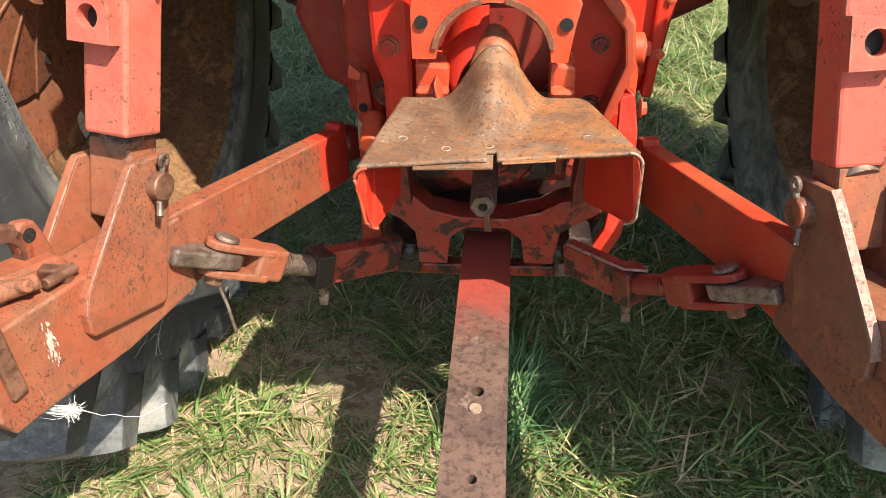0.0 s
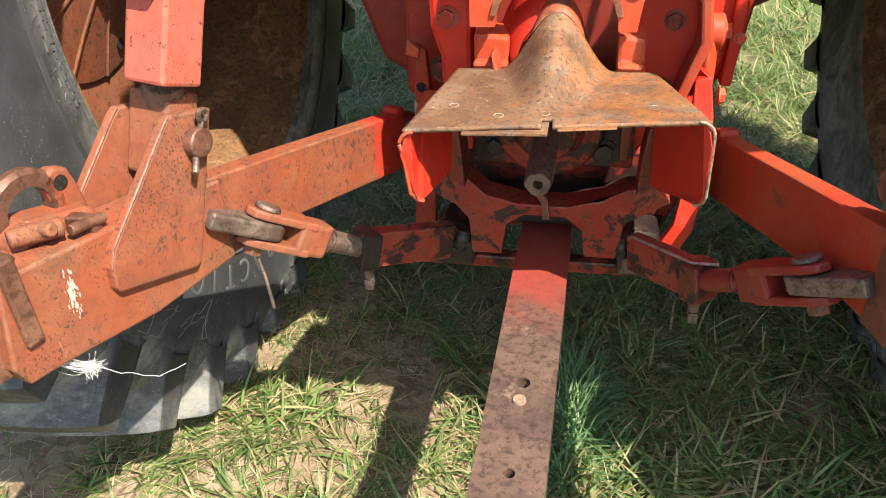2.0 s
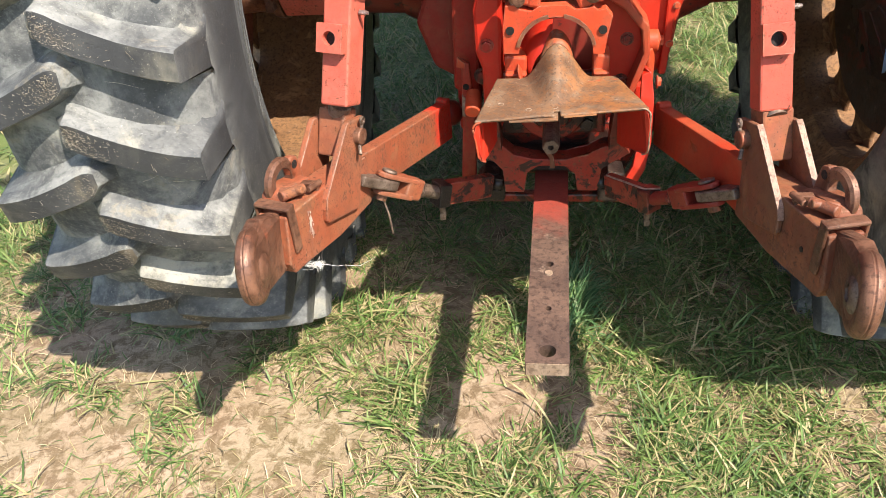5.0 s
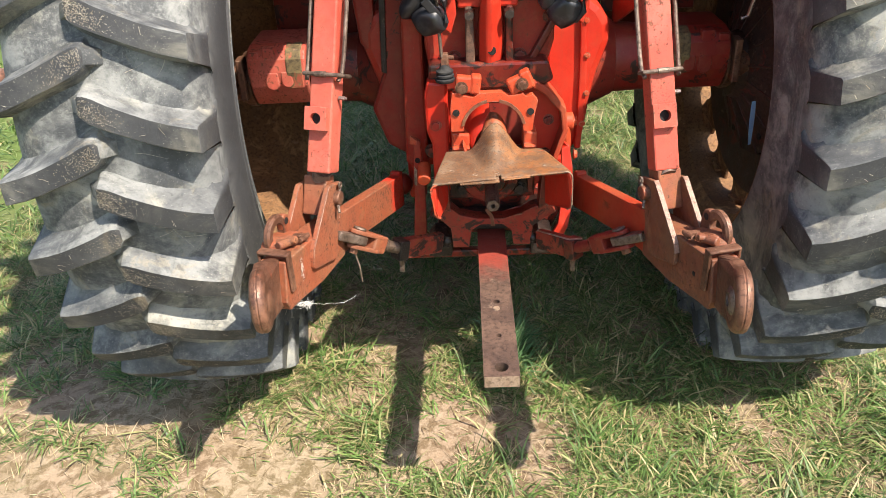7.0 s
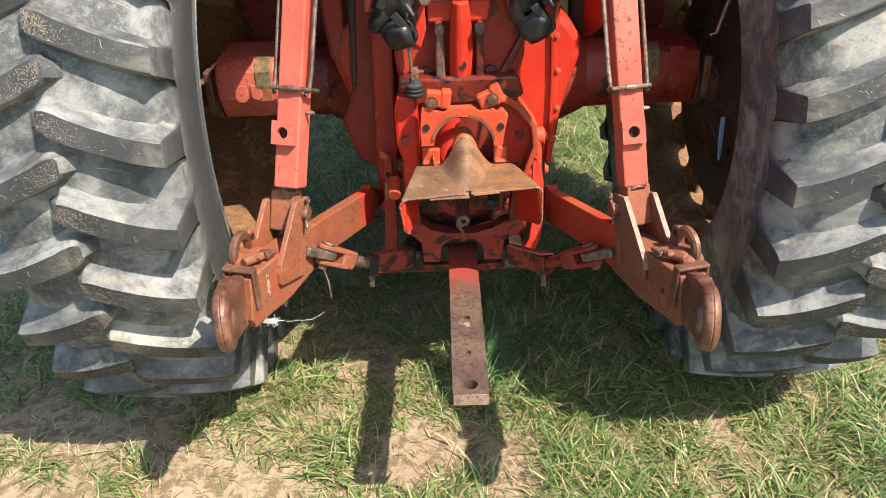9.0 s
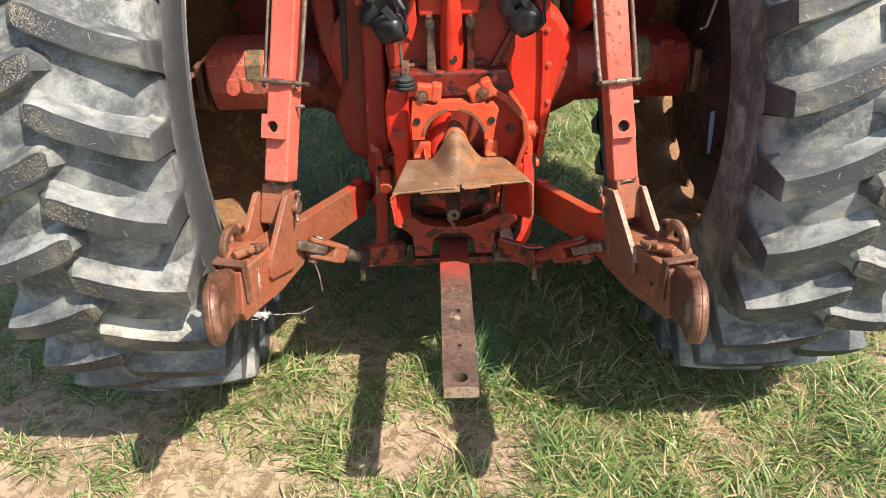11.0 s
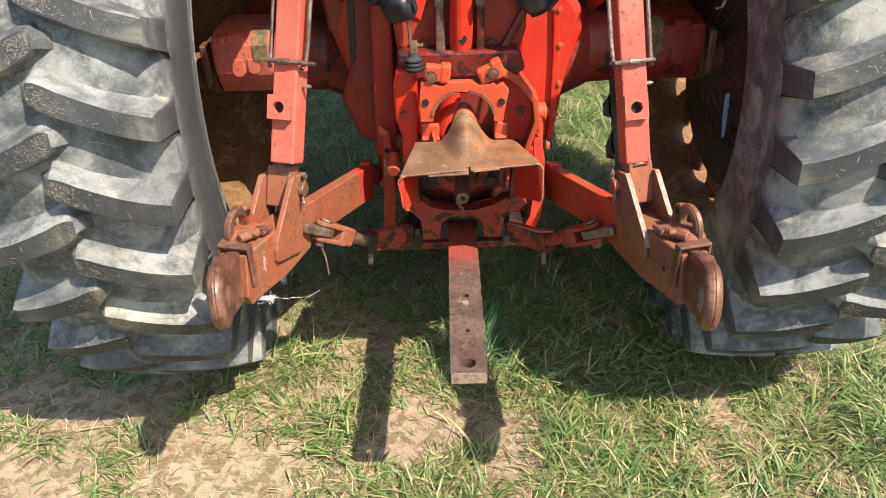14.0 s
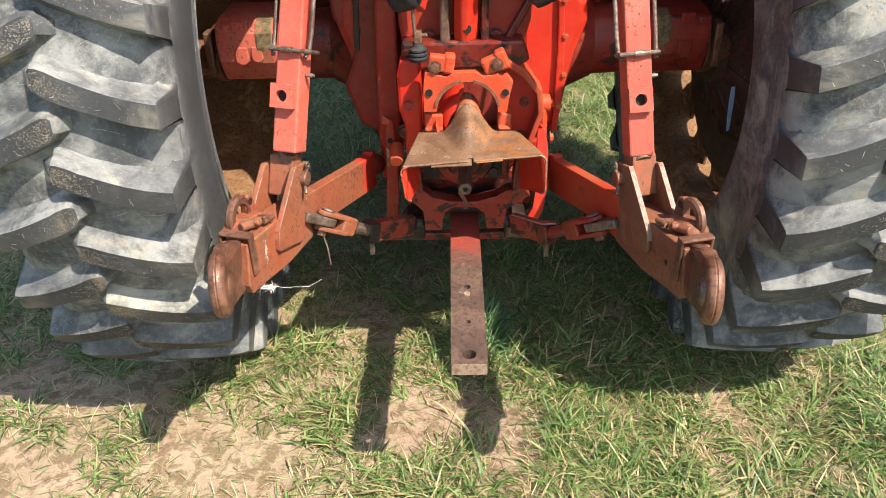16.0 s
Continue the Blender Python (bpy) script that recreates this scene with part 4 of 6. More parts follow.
    bm = bmesh.new()
    add_prism(bm, circle(0.010, 0.995, 0.0105, 12) , (0, 0.5985, 0), X, Z, Y, 0.010)
    part("slot", bm, M_HOLE, body, "dark slot")
    bm = bmesh.new()
    add_prism(bm, [(-0.072, 1.095), (0.075, 1.095), (0.085, 1.15), (-0.075, 1.15)], (0, 0.622, 0), X, Z, Y, 0.04)
    part("bracket_bar", bm, M_RED, body, "", bevel=0.006)
    bm = bmesh.new()
    add_prism(bm, [(-0.080, 1.150), (0.090, 1.150), (0.090, 1.164), (-0.080, 1.164)], (0, 0.600, 0), X, Z, Y, 0.06)
    part("bracket_cap", bm, M_DRAWBAR, body, "brown worn bar", bevel=0.004)
    for x, z in ((-0.044, 1.085), (0.053, 1.085)):
        bm = bmesh.new()
        add_cyl(bm, (x, 0.615, z), (x, 0.585, z), 0.013, 0.012, seg=6)
        part("bracket_nut", bm, M_OIL, body, "")
    for x, z, r in ((0.082, 0.965, 0.014), (-0.085, 0.965, 0.014), (0.082, 1.12, 0.016), (0.155, 1.06, 0.012), (-0.085, 1.10, 0.014)):
        hexbolt("bolt", (x, 0.66 if abs(x) > 0.06 else 0.60, z), (0, -1, 0), r, body, M_GREASE_SHADE)
    bm = bmesh.new()
    add_tube(bm, [(0.722, 0.80, 1.30), (0.718, 0.80, 1.09), (0.698, 0.80, 1.005), (0.680, 0.802, 0.998)], 0.0055, 10)
    part("brake_rod", bm, M_WORN, body, "bright steel rod")
    # rear cover behind the shaft
    bm = bmesh.new()
    add_prism(bm, [(-0.150, 0.60), (0.12, 0.60), (0.155, 0.63), (0.178, 0.70), (0.196, 0.78), (0.190, 0.835), (0.150, 0.885), (0.10, 0.915), (-0.14, 0.915), (-0.152, 0.86)], (0, 0.642, 0), X, Z, Y, 0.12)
    part("rear_cover", bm, M_RED, body, "", bevel=0.008)
    bm = bmesh.new()
    add_prism(bm, [(0.158, 0.685), (0.172, 0.68), (0.204, 0.78), (0.197, 0.842), (0.152, 0.896), (0.10, 0.928), (0.06, 0.930), (0.10, 0.905), (0.145, 0.877), (0.183, 0.83), (0.189, 0.78)], (0, 0.590, 0), X, Z, Y, 0.07)
    part("cover_rim", bm, M_LINK_RED, body, "cover rim with worn paint", bevel=0.004)
    hexbolt("bolt", (0.158, 0.642, 0.795), (0, -1, 0), 0.011, body, M_RED_SHADED)
    hexbolt("bolt", (0.150, 0.642, 0.70), (0, -1, 0), 0.012, body, M_GREASE_SHADE)
    # dark block added to close the underside and stop sun leaking through
    bm = bmesh.new()
    add_prism(bm, [(-0.150, 0.46), (0.170, 0.46), (0.200, 0.53), (0.205, 0.605), (-0.150, 0.605)], (0, 0.64, 0), X, Z, Y, 0.26)
    part("sump", bm, M_OILY, body, "oil-black block under the casing that stops stray sun", bevel=0.008)
    # left side column with its bolts
    bm = bmesh.new()
    add_prism(bm, [(-0.150, 0.62), (-0.108, 0.62), (-0.104, 0.925), (-0.155, 0.93), (-0.165, 0.89), (-0.163, 0.80), (-0.150, 0.76)], (0, 0.575, 0), X, Z, Y, 0.06)
    part("column", bm, M_RED, body, "", bevel=0.008)
    hexbolt("bolt", (-0.138, 0.575, 0.815), (0, -1, 0), 0.0115, body, M_RED_OLD_SHADE)
    hexbolt("bolt", (-0.152, 0.600, 0.735), (-0.3, -1, 0), 0.0145, body, M_GREASE_SHADE)
    # plate whose shade is painted in with the darker red
    bm = bmesh.new()
    add_prism(bm, [(-0.232, 0.66), (-0.170, 0.62), (-0.165, 1.24), (-0.215, 1.24)], (0, 0.70, 0), X, Z, Y, 0.06)
    part("side_plate", bm, M_RED_OLD_SHADE, body, "", bevel=0.008)
    # round seat of the shaft, its red darkened to paint the shade behind the arch
    bm = bmesh.new()
    add_cyl(bm, (0.008, 0.643, 0.80), (0.008, 0.625, 0.80), 0.105, 0.098, seg=48)
    part("bearing_cap", bm, M_RED_SHADED, body, "", True, 0.004)


casing()


def arch():
    """The orange casting that bridges the shaft shield."""
    a = empty("arch_casting", tractor, "chipped orange-red arched casting bolted to the rear cover")
    out = [(0.104, 0.818), (0.110, 0.86), (0.117, 0.893), (0.104, 0.909), (0.088, 0.905), (0.080, 0.914), (0.045, 0.908), (0.03, 0.918), (-0.025, 0.918), (-0.04, 0.908), (-0.062, 0.912), (-0.075, 0.922), (-0.092, 0.920), (-0.097, 0.88), (-0.097, 0.822)]
    arc = [(0.008 + 0.074 * math.cos(t), 0.822 + 0.074 * math.sin(t)) for t in (math.pi * (i / 16) for i in range(17))]
    left = [(-0.066, 0.822)]
    bm = bmesh.new()
    ring = out + left + arc[::-1][1:-1] + [(0.082, 0.818)]
    add_prism(bm, ring, (0, 0.508, 0), X, Z, Y, 0.024)
    bmesh.ops.triangulate(bm, faces=[f for f in bm.faces if len(f.verts) > 4])
    part("bridge", bm, M_ORANGE, a, "", bevel=0.003)
    bm = bmesh.new()
    for half in (range(1, 7), range(9, 15)):
        for i in half:
            t0, t1 = math.pi * i / 16, math.pi * (i + 1) / 16
            add_prism(bm, [(0.008 + r * math.cos(t), 0.822 + r * math.sin(t)) for r, t in ((0.0735, t0), (0.081, t0), (0.081, t1), (0.0735, t1))], (0, 0.5045, 0), X, Z, Y, 0.025)
    bmesh.ops.remove_doubles(bm, verts=bm.verts[:], dist=0.0005)
    part("lip", bm, M_LINK_BROWN, a, "worn bare edge of the arch")
    for x, z in ((-0.083, 0.871), (0.099, 0.868)):
        bm = bmesh.new()
        add_cyl(bm, (x, 0.5045, z), (x, 0.512, z), 0.0085, seg=16)
        part("bolt_hole", bm, M_HOLE, a, "dark empty bolt hole")
    for x, z, t in ((-0.055, 0.938, 8), (0.072, 0.935, -24)):
        bm = bmesh.new()
        m = pose(x, 0.524, z, 0, t, 0)
        add_box(bm, (0.056, 0.026, 0.040), m)
        add_box(bm, (0.026, 0.034, 0.046), m @ pose(0.021, 0.002, 0.0015))
        part("clamp", bm, M_ORANGE, a, "", bevel=0.006)
    hexbolt("bolt", (-0.068, 0.511, 0.932), (0, -1, 0), 0.0118, a, M_FORGED)
    hexbolt("bolt", (0.078, 0.511, 0.936), (0, -1, 0), 0.0118, a, M_FORGED)
    # the short posts under the arch
    for x0, x1 in ((-0.098, -0.052), (0.084, 0.118)):
        bm = bmesh.new()
        add_prism(bm, [(x0, 0.735), (x1, 0.735), (x1, 0.80), (x0, 0.805)], (0, 0.54, 0), X, Z, Y, 0.06)
        add_prism(bm, [(x0, 0.762), (x1, 0.762), (x1, 0.772), (x0, 0.772)], (0, 0.525, 0), X, Z, Y, 0.03)
        part("post", bm, M_ORANGE, a, "", bevel=0.005)
    bm = bmesh.new()
    add_prism(bm, [(-0.066, 0.745), (-0.054, 0.742), (-0.062, 0.775), (-0.07, 0.79)], (0, 0.50, 0), X, Z, Y, 0.07)
    part("fin", bm, M_ORANGE, a, "", bevel=0.004)


arch()


def shield():
    """The bent sheet over the power take-off, with a cone pressed into it."""
    g = empty("shaft_shield", tractor, "rusty bent sheet-steel shield over the power take-off shaft")
    t = 0.0045
    fl, fr, rl, rr = Vector((-0.143, 0.325, 0.764)), Vector((0.180, 0.342, 0.780)), Vector((-0.112, 0.502, 0.772)), Vector((0.128, 0.515, 0.768))

    def dome(x, y):
        """Height of the pressed cone over the flat sheet."""
        v = (y - 0.372) / 0.145
        if v <= 0:
            return 0.0
        v = min(v, 1.0)
        w = 0.046 * (0.42 + 0.58 * v)
        u = min(abs(x - 0.010) / (1.55 * w), 1.0)
        return 0.076 * v ** 0.95 * (0.5 + 0.5 * math.cos(math.pi * u)) ** 0.9

    bm = bmesh.new()
    nu, nv = 84, 36
    grid = []
    for j in range(nv + 1):
        row = []
        for i in range(nu + 1):
            p = fl.lerp(fr, i / nu).lerp(rl.lerp(rr, i / nu), j / nv)
            p.z += dome(p.x, p.y) + 0.002 * noise.noise(p * 14)
            p.y += 0.004 * noise.noise(Vector((p.x * 20, 1, 1))) * (1 if j == 0 else 0)
            row.append(bm.verts.new(p))
        grid.append(row)
    for j in range(nv):
        for i in range(nu):
            if j < 4 and abs((i + 0.5) / nu - 0.478) < 0.018:
                continue
            bm.faces.new((grid[j][i], grid[j][i + 1], grid[j + 1][i + 1], grid[j + 1][i]))
    top = part("top_sheet", bm, M_SHIELD, g, "", True)
    md = top.modifiers.new("thick", "SOLIDIFY")
    md.thickness, md.offset = t, -1
    # the cone goes on behind the sheet as a half pipe with a torn end
    bm = bmesh.new()
    rows = []
    for y, w, h, z in ((0.508, 0.036, 0.073, 0.768), (0.530, 0.035, 0.076, 0.770), (0.552, 0.034, 0.077, 0.772), (0.574, 0.032, 0.076, 0.775)):
        row = []
        for k in range(17):
            a = math.pi * k / 16
            cut = 0.020 * max(0, math.cos(a - 0.9)) if y > 0.56 else 0.0
            row.append(bm.verts.new((0.010 + w * math.cos(a), y - cut, z + h * math.sin(a) ** 0.9)))
        rows.append(row)
    for a, b in zip(rows, rows[1:]):
        for k in range(16):
            bm.faces.new((a[k], a[k + 1], b[k + 1], b[k]))
    cone = part("cone_end", bm, M_CONE_END, g, "orange-rusty end of the pressed cone", True)
    md = cone.modifiers.new("thick", "SOLIDIFY")
    md.thickness, md.offset = 0.003, 0
    bm = bmesh.new()
    rows = []
    for y, r, z in ((0.528, 0.050, 0.768), (0.562, 0.066, 0.772), (0.600, 0.078, 0.776)):
        rows.append([bm.verts.new((0.008 + r * math.cos(a), y, z + 1.15 * r * math.sin(a))) for a in (math.radians(d) for d in range(96, 185, 11))])
    for a, b in zip(rows, rows[1:]):
        for k in range(len(a) - 1):
            bm.faces.new((a[k], a[k + 1], b[k + 1], b[k]))
    lining = part("lining", bm, M_RED, g, "red-painted flared tail of the cone", True)
    md = lining.modifiers.new("thick", "SOLIDIFY")
    md.thickness, md.offset = 0.003, 0
    # side flanges
    for name_at, a, b, low_f, low_r in (("l", fl, rl, Vector((-0.134, 0.330, 0.670)), Vector((-0.112, 0.43, 0.665))), ("r", fr, rr, Vector((0.182, 0.350, 0.672)), Vector((0.140, 0.500, 0.618)))):
        bm = bmesh.new()
        s = -1 if a.x < 0 else 1
        pts = [a + Vector((0, 0, -0.012)), a + Vector((0.004 * s, 0.0, -0.03)), low_f + Vector((0.003 * s, 0, 0.016)), low_f + Vector((0.001 * s, 0.003, 0.006)), low_f + Vector((-0.004 * s, 0.010, 0.001)), low_f.lerp(low_r, 0.8), low_r + Vector((0, -0.006, 0.006)), low_r + Vector((0, 0, 0.018)), a.lerp(b, 0.85) + Vector((0, 0, -0.008)), a.lerp(b, 0.3) + Vector((0, 0, -0.004)), a + Vector((-0.006 * s, 0.004, -0.003))]
        vs = [bm.verts.new(p) for p in pts]
        bm.faces.new(vs)
        bmesh.ops.triangulate(bm, faces=bm.faces[:])
        ob = part("side_flange", bm, M_RED, g, "red-painted side flange")
        md = ob.modifiers.new("thick", "SOLIDIFY")
        md.thickness, md.offset = 0.005, 0
        # bright bare front edge
        bm = bmesh.new()
        add_tube(bm, [a + Vector((s * (-0.012 + 0.016 * math.sin(t)), -0.001, -0.0175 + 0.016 * math.cos(t))) for t in (math.pi / 2 * k / 7 for k in range(8))] + [a.lerp(low_f, q) + Vector((0.004 * s, -0.001, 0)) for q in (0.3, 0.6, 0.85)] + [low_f + Vector((s * (-0.008 + 0.011 * math.cos(t)), 0.002 + 0.006 * math.sin(t), 0.010 - 0.010 * math.sin(t))) for t in (math.pi / 2 * k / 6 for k in range(7))], 0.0017 if s > 0 else 0.0022, 8)
        part("edge", bm, M_PALE if s > 0 else M_ORANGE, g, "bare worn edge")
    # the doubled strip under the front edge
    bm = bmesh.new()
    add_prism(bm, [(-0.078, 0.7605), (0.014, 0.7635), (0.014, 0.7675), (-0.078, 0.7640)], (0, 0.3235, 0), X, Z, Y, 0.03)
    add_prism(bm, [(0.024, 0.7665), (0.085, 0.7715), (0.085, 0.7735), (0.024, 0.7690)], (0, 0.3290, 0), X, Z, Y, 0.03)
    part("front_strip", bm, M_SHIELD, g, "", bevel=0.0015)
    def sheet_z(x, y):
        """Height of the sheet at a place in the plan."""
        j = (y - 0.333) / 0.176
        left, right = fl.lerp(rl, j), fr.lerp(rr, j)
        p = left.lerp(right, (x - left.x) / (right.x - left.x))
        return p.z + dome(x, y) + 0.002 * noise.noise(p * 14)

    for x, y in ((-0.097, 0.390), (-0.042, 0.360), (0.008, 0.366), (0.124, 0.384)):
        bm = bmesh.new()
        z = sheet_z(x, y)
        add_lathe(bm, [(-0.003, 0.0064), (0.0006, 0.0061), (0.0009, 0.0054), (0.0004, 0.0046), (-0.003, 0.0043)], Matrix.Translation((x, y, z)) @ Z.to_track_quat("X", "Z").to_matrix().to_4x4(), 18)
        part("rivet", bm, M_PALE, g, "pale worn rivet", True)
    # gussets between the flanges and the casting
    for s, x in ((-1, -0.108), (1, 0.122)):
        bm = bmesh.new()
        add_prism(bm, [(0.0, 0.60), (0.022, 0.615), (0.030, 0.665), (0.020, 0.70), (0.008, 0.70), (0.002, 0.65)], (x, 0.50, 0), X * s, Z, Y, 0.05)
        part("gusset", bm, M_GREASE_SHADE, g, "", bevel=0.003)


shield()


def take_off():
    p = empty("power_take_off", tractor, "oily splined power take-off shaft with a centre hole")
    bm = bmesh.new()
    k, ring = 36, []
    for y in (0.396, 0.402, 0.62):
        row = []
        for i in range(k):
            r = (0.0175 if (i // 3) % 2 == 0 else 0.0162) - (0.002 if y < 0.4 else 0)
            a = 2 * math.pi * i / k
            row.append(bm.verts.new((r * math.cos(a), y, 0.668 + r * math.sin(a))))
        ring.append(row)
    inner = [bm.verts.new((0.0062 * math.cos(2 * math.pi * i / k), 0.396, 0.668 + 0.0062 * math.sin(2 * math.pi * i / k))) for i in range(k)]
    deep = [bm.verts.new((0.0045 * math.cos(2 * math.pi * i / k), 0.412, 0.668 + 0.0045 * math.sin(2 * math.pi * i / k))) for i in range(k)]
    for a, b in ((inner, ring[0]), (ring[0], ring[1]), (ring[1], ring[2]), (deep, inner)):
        for i in range(k):
            bm.faces.new((a[i], a[(i + 1) % k], b[(i + 1) % k], b[i]))
    bm.faces.new(deep)
    part("splined_shaft", bm, M_STEEL, p, "worn steel splined shaft")
    bm = bmesh.new()
    add_cyl(bm, (0, 0.57, 0.668), (0, 0.60, 0.668), 0.075, 0.085, seg=40)
    add_cyl(bm, (0, 0.545, 0.668), (0, 0.57, 0.668), 0.040, 0.052, seg=32)
    part("seal_cap", bm, M_OILY, p, "oily red bearing cap", True, 0.003)
    bm = bmesh.new()
    add_prism(bm, [(-0.110, 0.60), (0.118, 0.60), (0.118, 0.745), (-0.110, 0.745)], (0, 0.585, 0), X, Z, Y, 0.02)
    part("cover_plate", bm, M_OILY, p, "", bevel=0.003)
    for x, z, r in ((0.078, 0.625, 0.014), (-0.078, 0.628, 0.013), (0.092, 0.70, 0.010), (-0.09, 0.70, 0.010)):
        hexbolt("bolt", (x, 0.585, z), (0, -1, 0), r, p, M_OIL)
    for x, z0, z1 in ((0.064, 0.655, 0.748), (-0.035, 0.655, 0.74), (0.104, 0.63, 0.742)):
        bm = bmesh.new()
        add_prism(bm, [(x - 0.006, z0), (x + 0.006, z0), (x + 0.008, z1), (x - 0.008, z1)], (0, 0.548, 0), X, Z, Y, 0.035)
        part("web", bm, M_GREASE_SHADE, p, "", bevel=0.002)


take_off()


def drawbar():
    d = empty("drawbar", tractor, "flat brown steel drawbar with three pin holes")
    top, thick = 0.485, 0.030
    w = 0.0382

    def bar(y0, y1, material, label, holes=()):
        bm = bmesh.new()
        edges = [y0] + [v for y, r in holes for v in (y - r * 1.6, y + r * 1.6)] + [y1]
        blocks = list(zip(edges, edges[1:]))
        for i, (a, b) in enumerate(blocks):
            if i % 2 == 0:
                add_box(bm, (2 * w, b - a, thick), pose(0, (a + b) / 2, top - thick / 2))
            else:
                y, r = holes[i // 2]
                half = (b - a) / 2
                n = 24
                sq, ci = [], []
                for k in range(n):
                    t = 2 * math.pi * k / n
                    c, s = math.cos(t), math.sin(t)
                    f = min(w / abs(c) if abs(c) > 1e-6 else 9, half / abs(s) if abs(s) > 1e-6 else 9)
                    sq.append((c * f, s * f)), ci.append((c * r, s * r))
                corner = math.atan2(half, w)
                for q, (cx, cy) in ((corner, (w, half)), (math.pi - corner, (-w, half)), (math.pi + corner, (-w, -half)), (-corner, (w, -half))):
                    k = round((q % (2 * math.pi)) / (2 * math.pi) * n) % n
                    sq[k] = (cx, cy)
                add_plate_with_hole(bm, sq, ci, (0, y, top), X, Y, -Z, thick)
        bmesh.ops.remove_doubles(bm, verts=bm.verts[:], dist=0.0004)
        inner = [f for f in bm.faces if abs(f.normal.y) > 0.99 and y0 + 0.002 < f.calc_center_median().y < y1 - 0.002 and len(f.verts) == 4 and f.calc_area() > 0.8 * 2 * w * thick]
        bmesh.ops.delete(bm, geom=inner, context="FACES_ONLY")
        return part("bar", bm, material, d, label)

    bar(-0.030, 0.90, M_DRAWBAR_RED, "brown steel bar with worn red paint on its front part", ((0.0, 0.0155), (0.113, 0.0062), (0.249, 0.0085)))
    # thin plate that makes the bar's end paler than its top
    bm = bmesh.new()
    add_box(bm, (2 * w - 0.003, 0.0016, thick - 0.003), pose(0, -0.0308, top - thick / 2))
    part("end_face", bm, M_PALE, d, "paler end face")
    bm = bmesh.new()
    add_cyl(bm, (-0.001, 0.219, top - 0.002), (-0.001, 0.219, top + 0.003), 0.0085, 0.0075, seg=18)
    part("plug", bm, M_PALE, d, "pale yellowish worn plug")
    # support casting with its two feet
    bm = bmesh.new()
    out = [(-0.165, 0.575), (-0.140, 0.602), (-0.112, 0.600), (-0.085, 0.574), (-0.04, 0.562), (0.03, 0.560), (0.08, 0.570), (0.112, 0.592), (0.150, 0.598), (0.172, 0.575), (0.135, 0.552), (0.112, 0.536), (0.104, 0.478), (0.058, 0.478), (0.053, 0.522), (0.03, 0.542), (-0.03, 0.543), (-0.055, 0.525), (-0.062, 0.474), (-0.106, 0.474), (-0.110, 0.532), (-0.130, 0.555)]
    add_prism(bm, out, (0, 0.535, 0), X, Z, Y, 0.045)
    bmesh.ops.triangulate(bm, faces=[f for f in bm.faces if len(f.verts) > 4])
    part("support", bm, M_SUPPORT, d, "chipped red support casting", bevel=0.004)
    bm = bmesh.new()
    add_prism(bm, [(-0.012, 0.598), (0.004, 0.575), (0.008, 0.545), (-0.002, 0.545), (-0.004, 0.57), (-0.018, 0.592)], (0, 0.524, 0), X, Z, Y, 0.01)
    part("tab", bm, M_LINK_BROWN, d, "")
    bm = bmesh.new()
    add_box(bm, (0.44, 0.026, 0.022), pose(-0.02, 0.60, 0.424))
    part("cross_bar", bm, M_OILY, d, "", bevel=0.004)
    # dark ears, shaped to block sun that slips past the cross bar
    for x in (-0.142, 0.142):
        bm = bmesh.new()
        add_prism(bm, [(-0.034, 0.425), (0.030, 0.425), (0.034, 0.455), (0.022, 0.500), (-0.014, 0.505), (-0.032, 0.480)], (x, 0.572, 0), X, Z, Y, 0.060)
        part("stabiliser_ear", bm, M_OIL, d, "oily black bracket that also blocks stray sun", bevel=0.004)
    bm = bmesh.new()
    add_box(bm, (0.19, 0.30, 0.05), pose(0, 0.74, 0.52))
    part("hanger", bm, M_OIL, d, "", bevel=0.01)


drawbar()


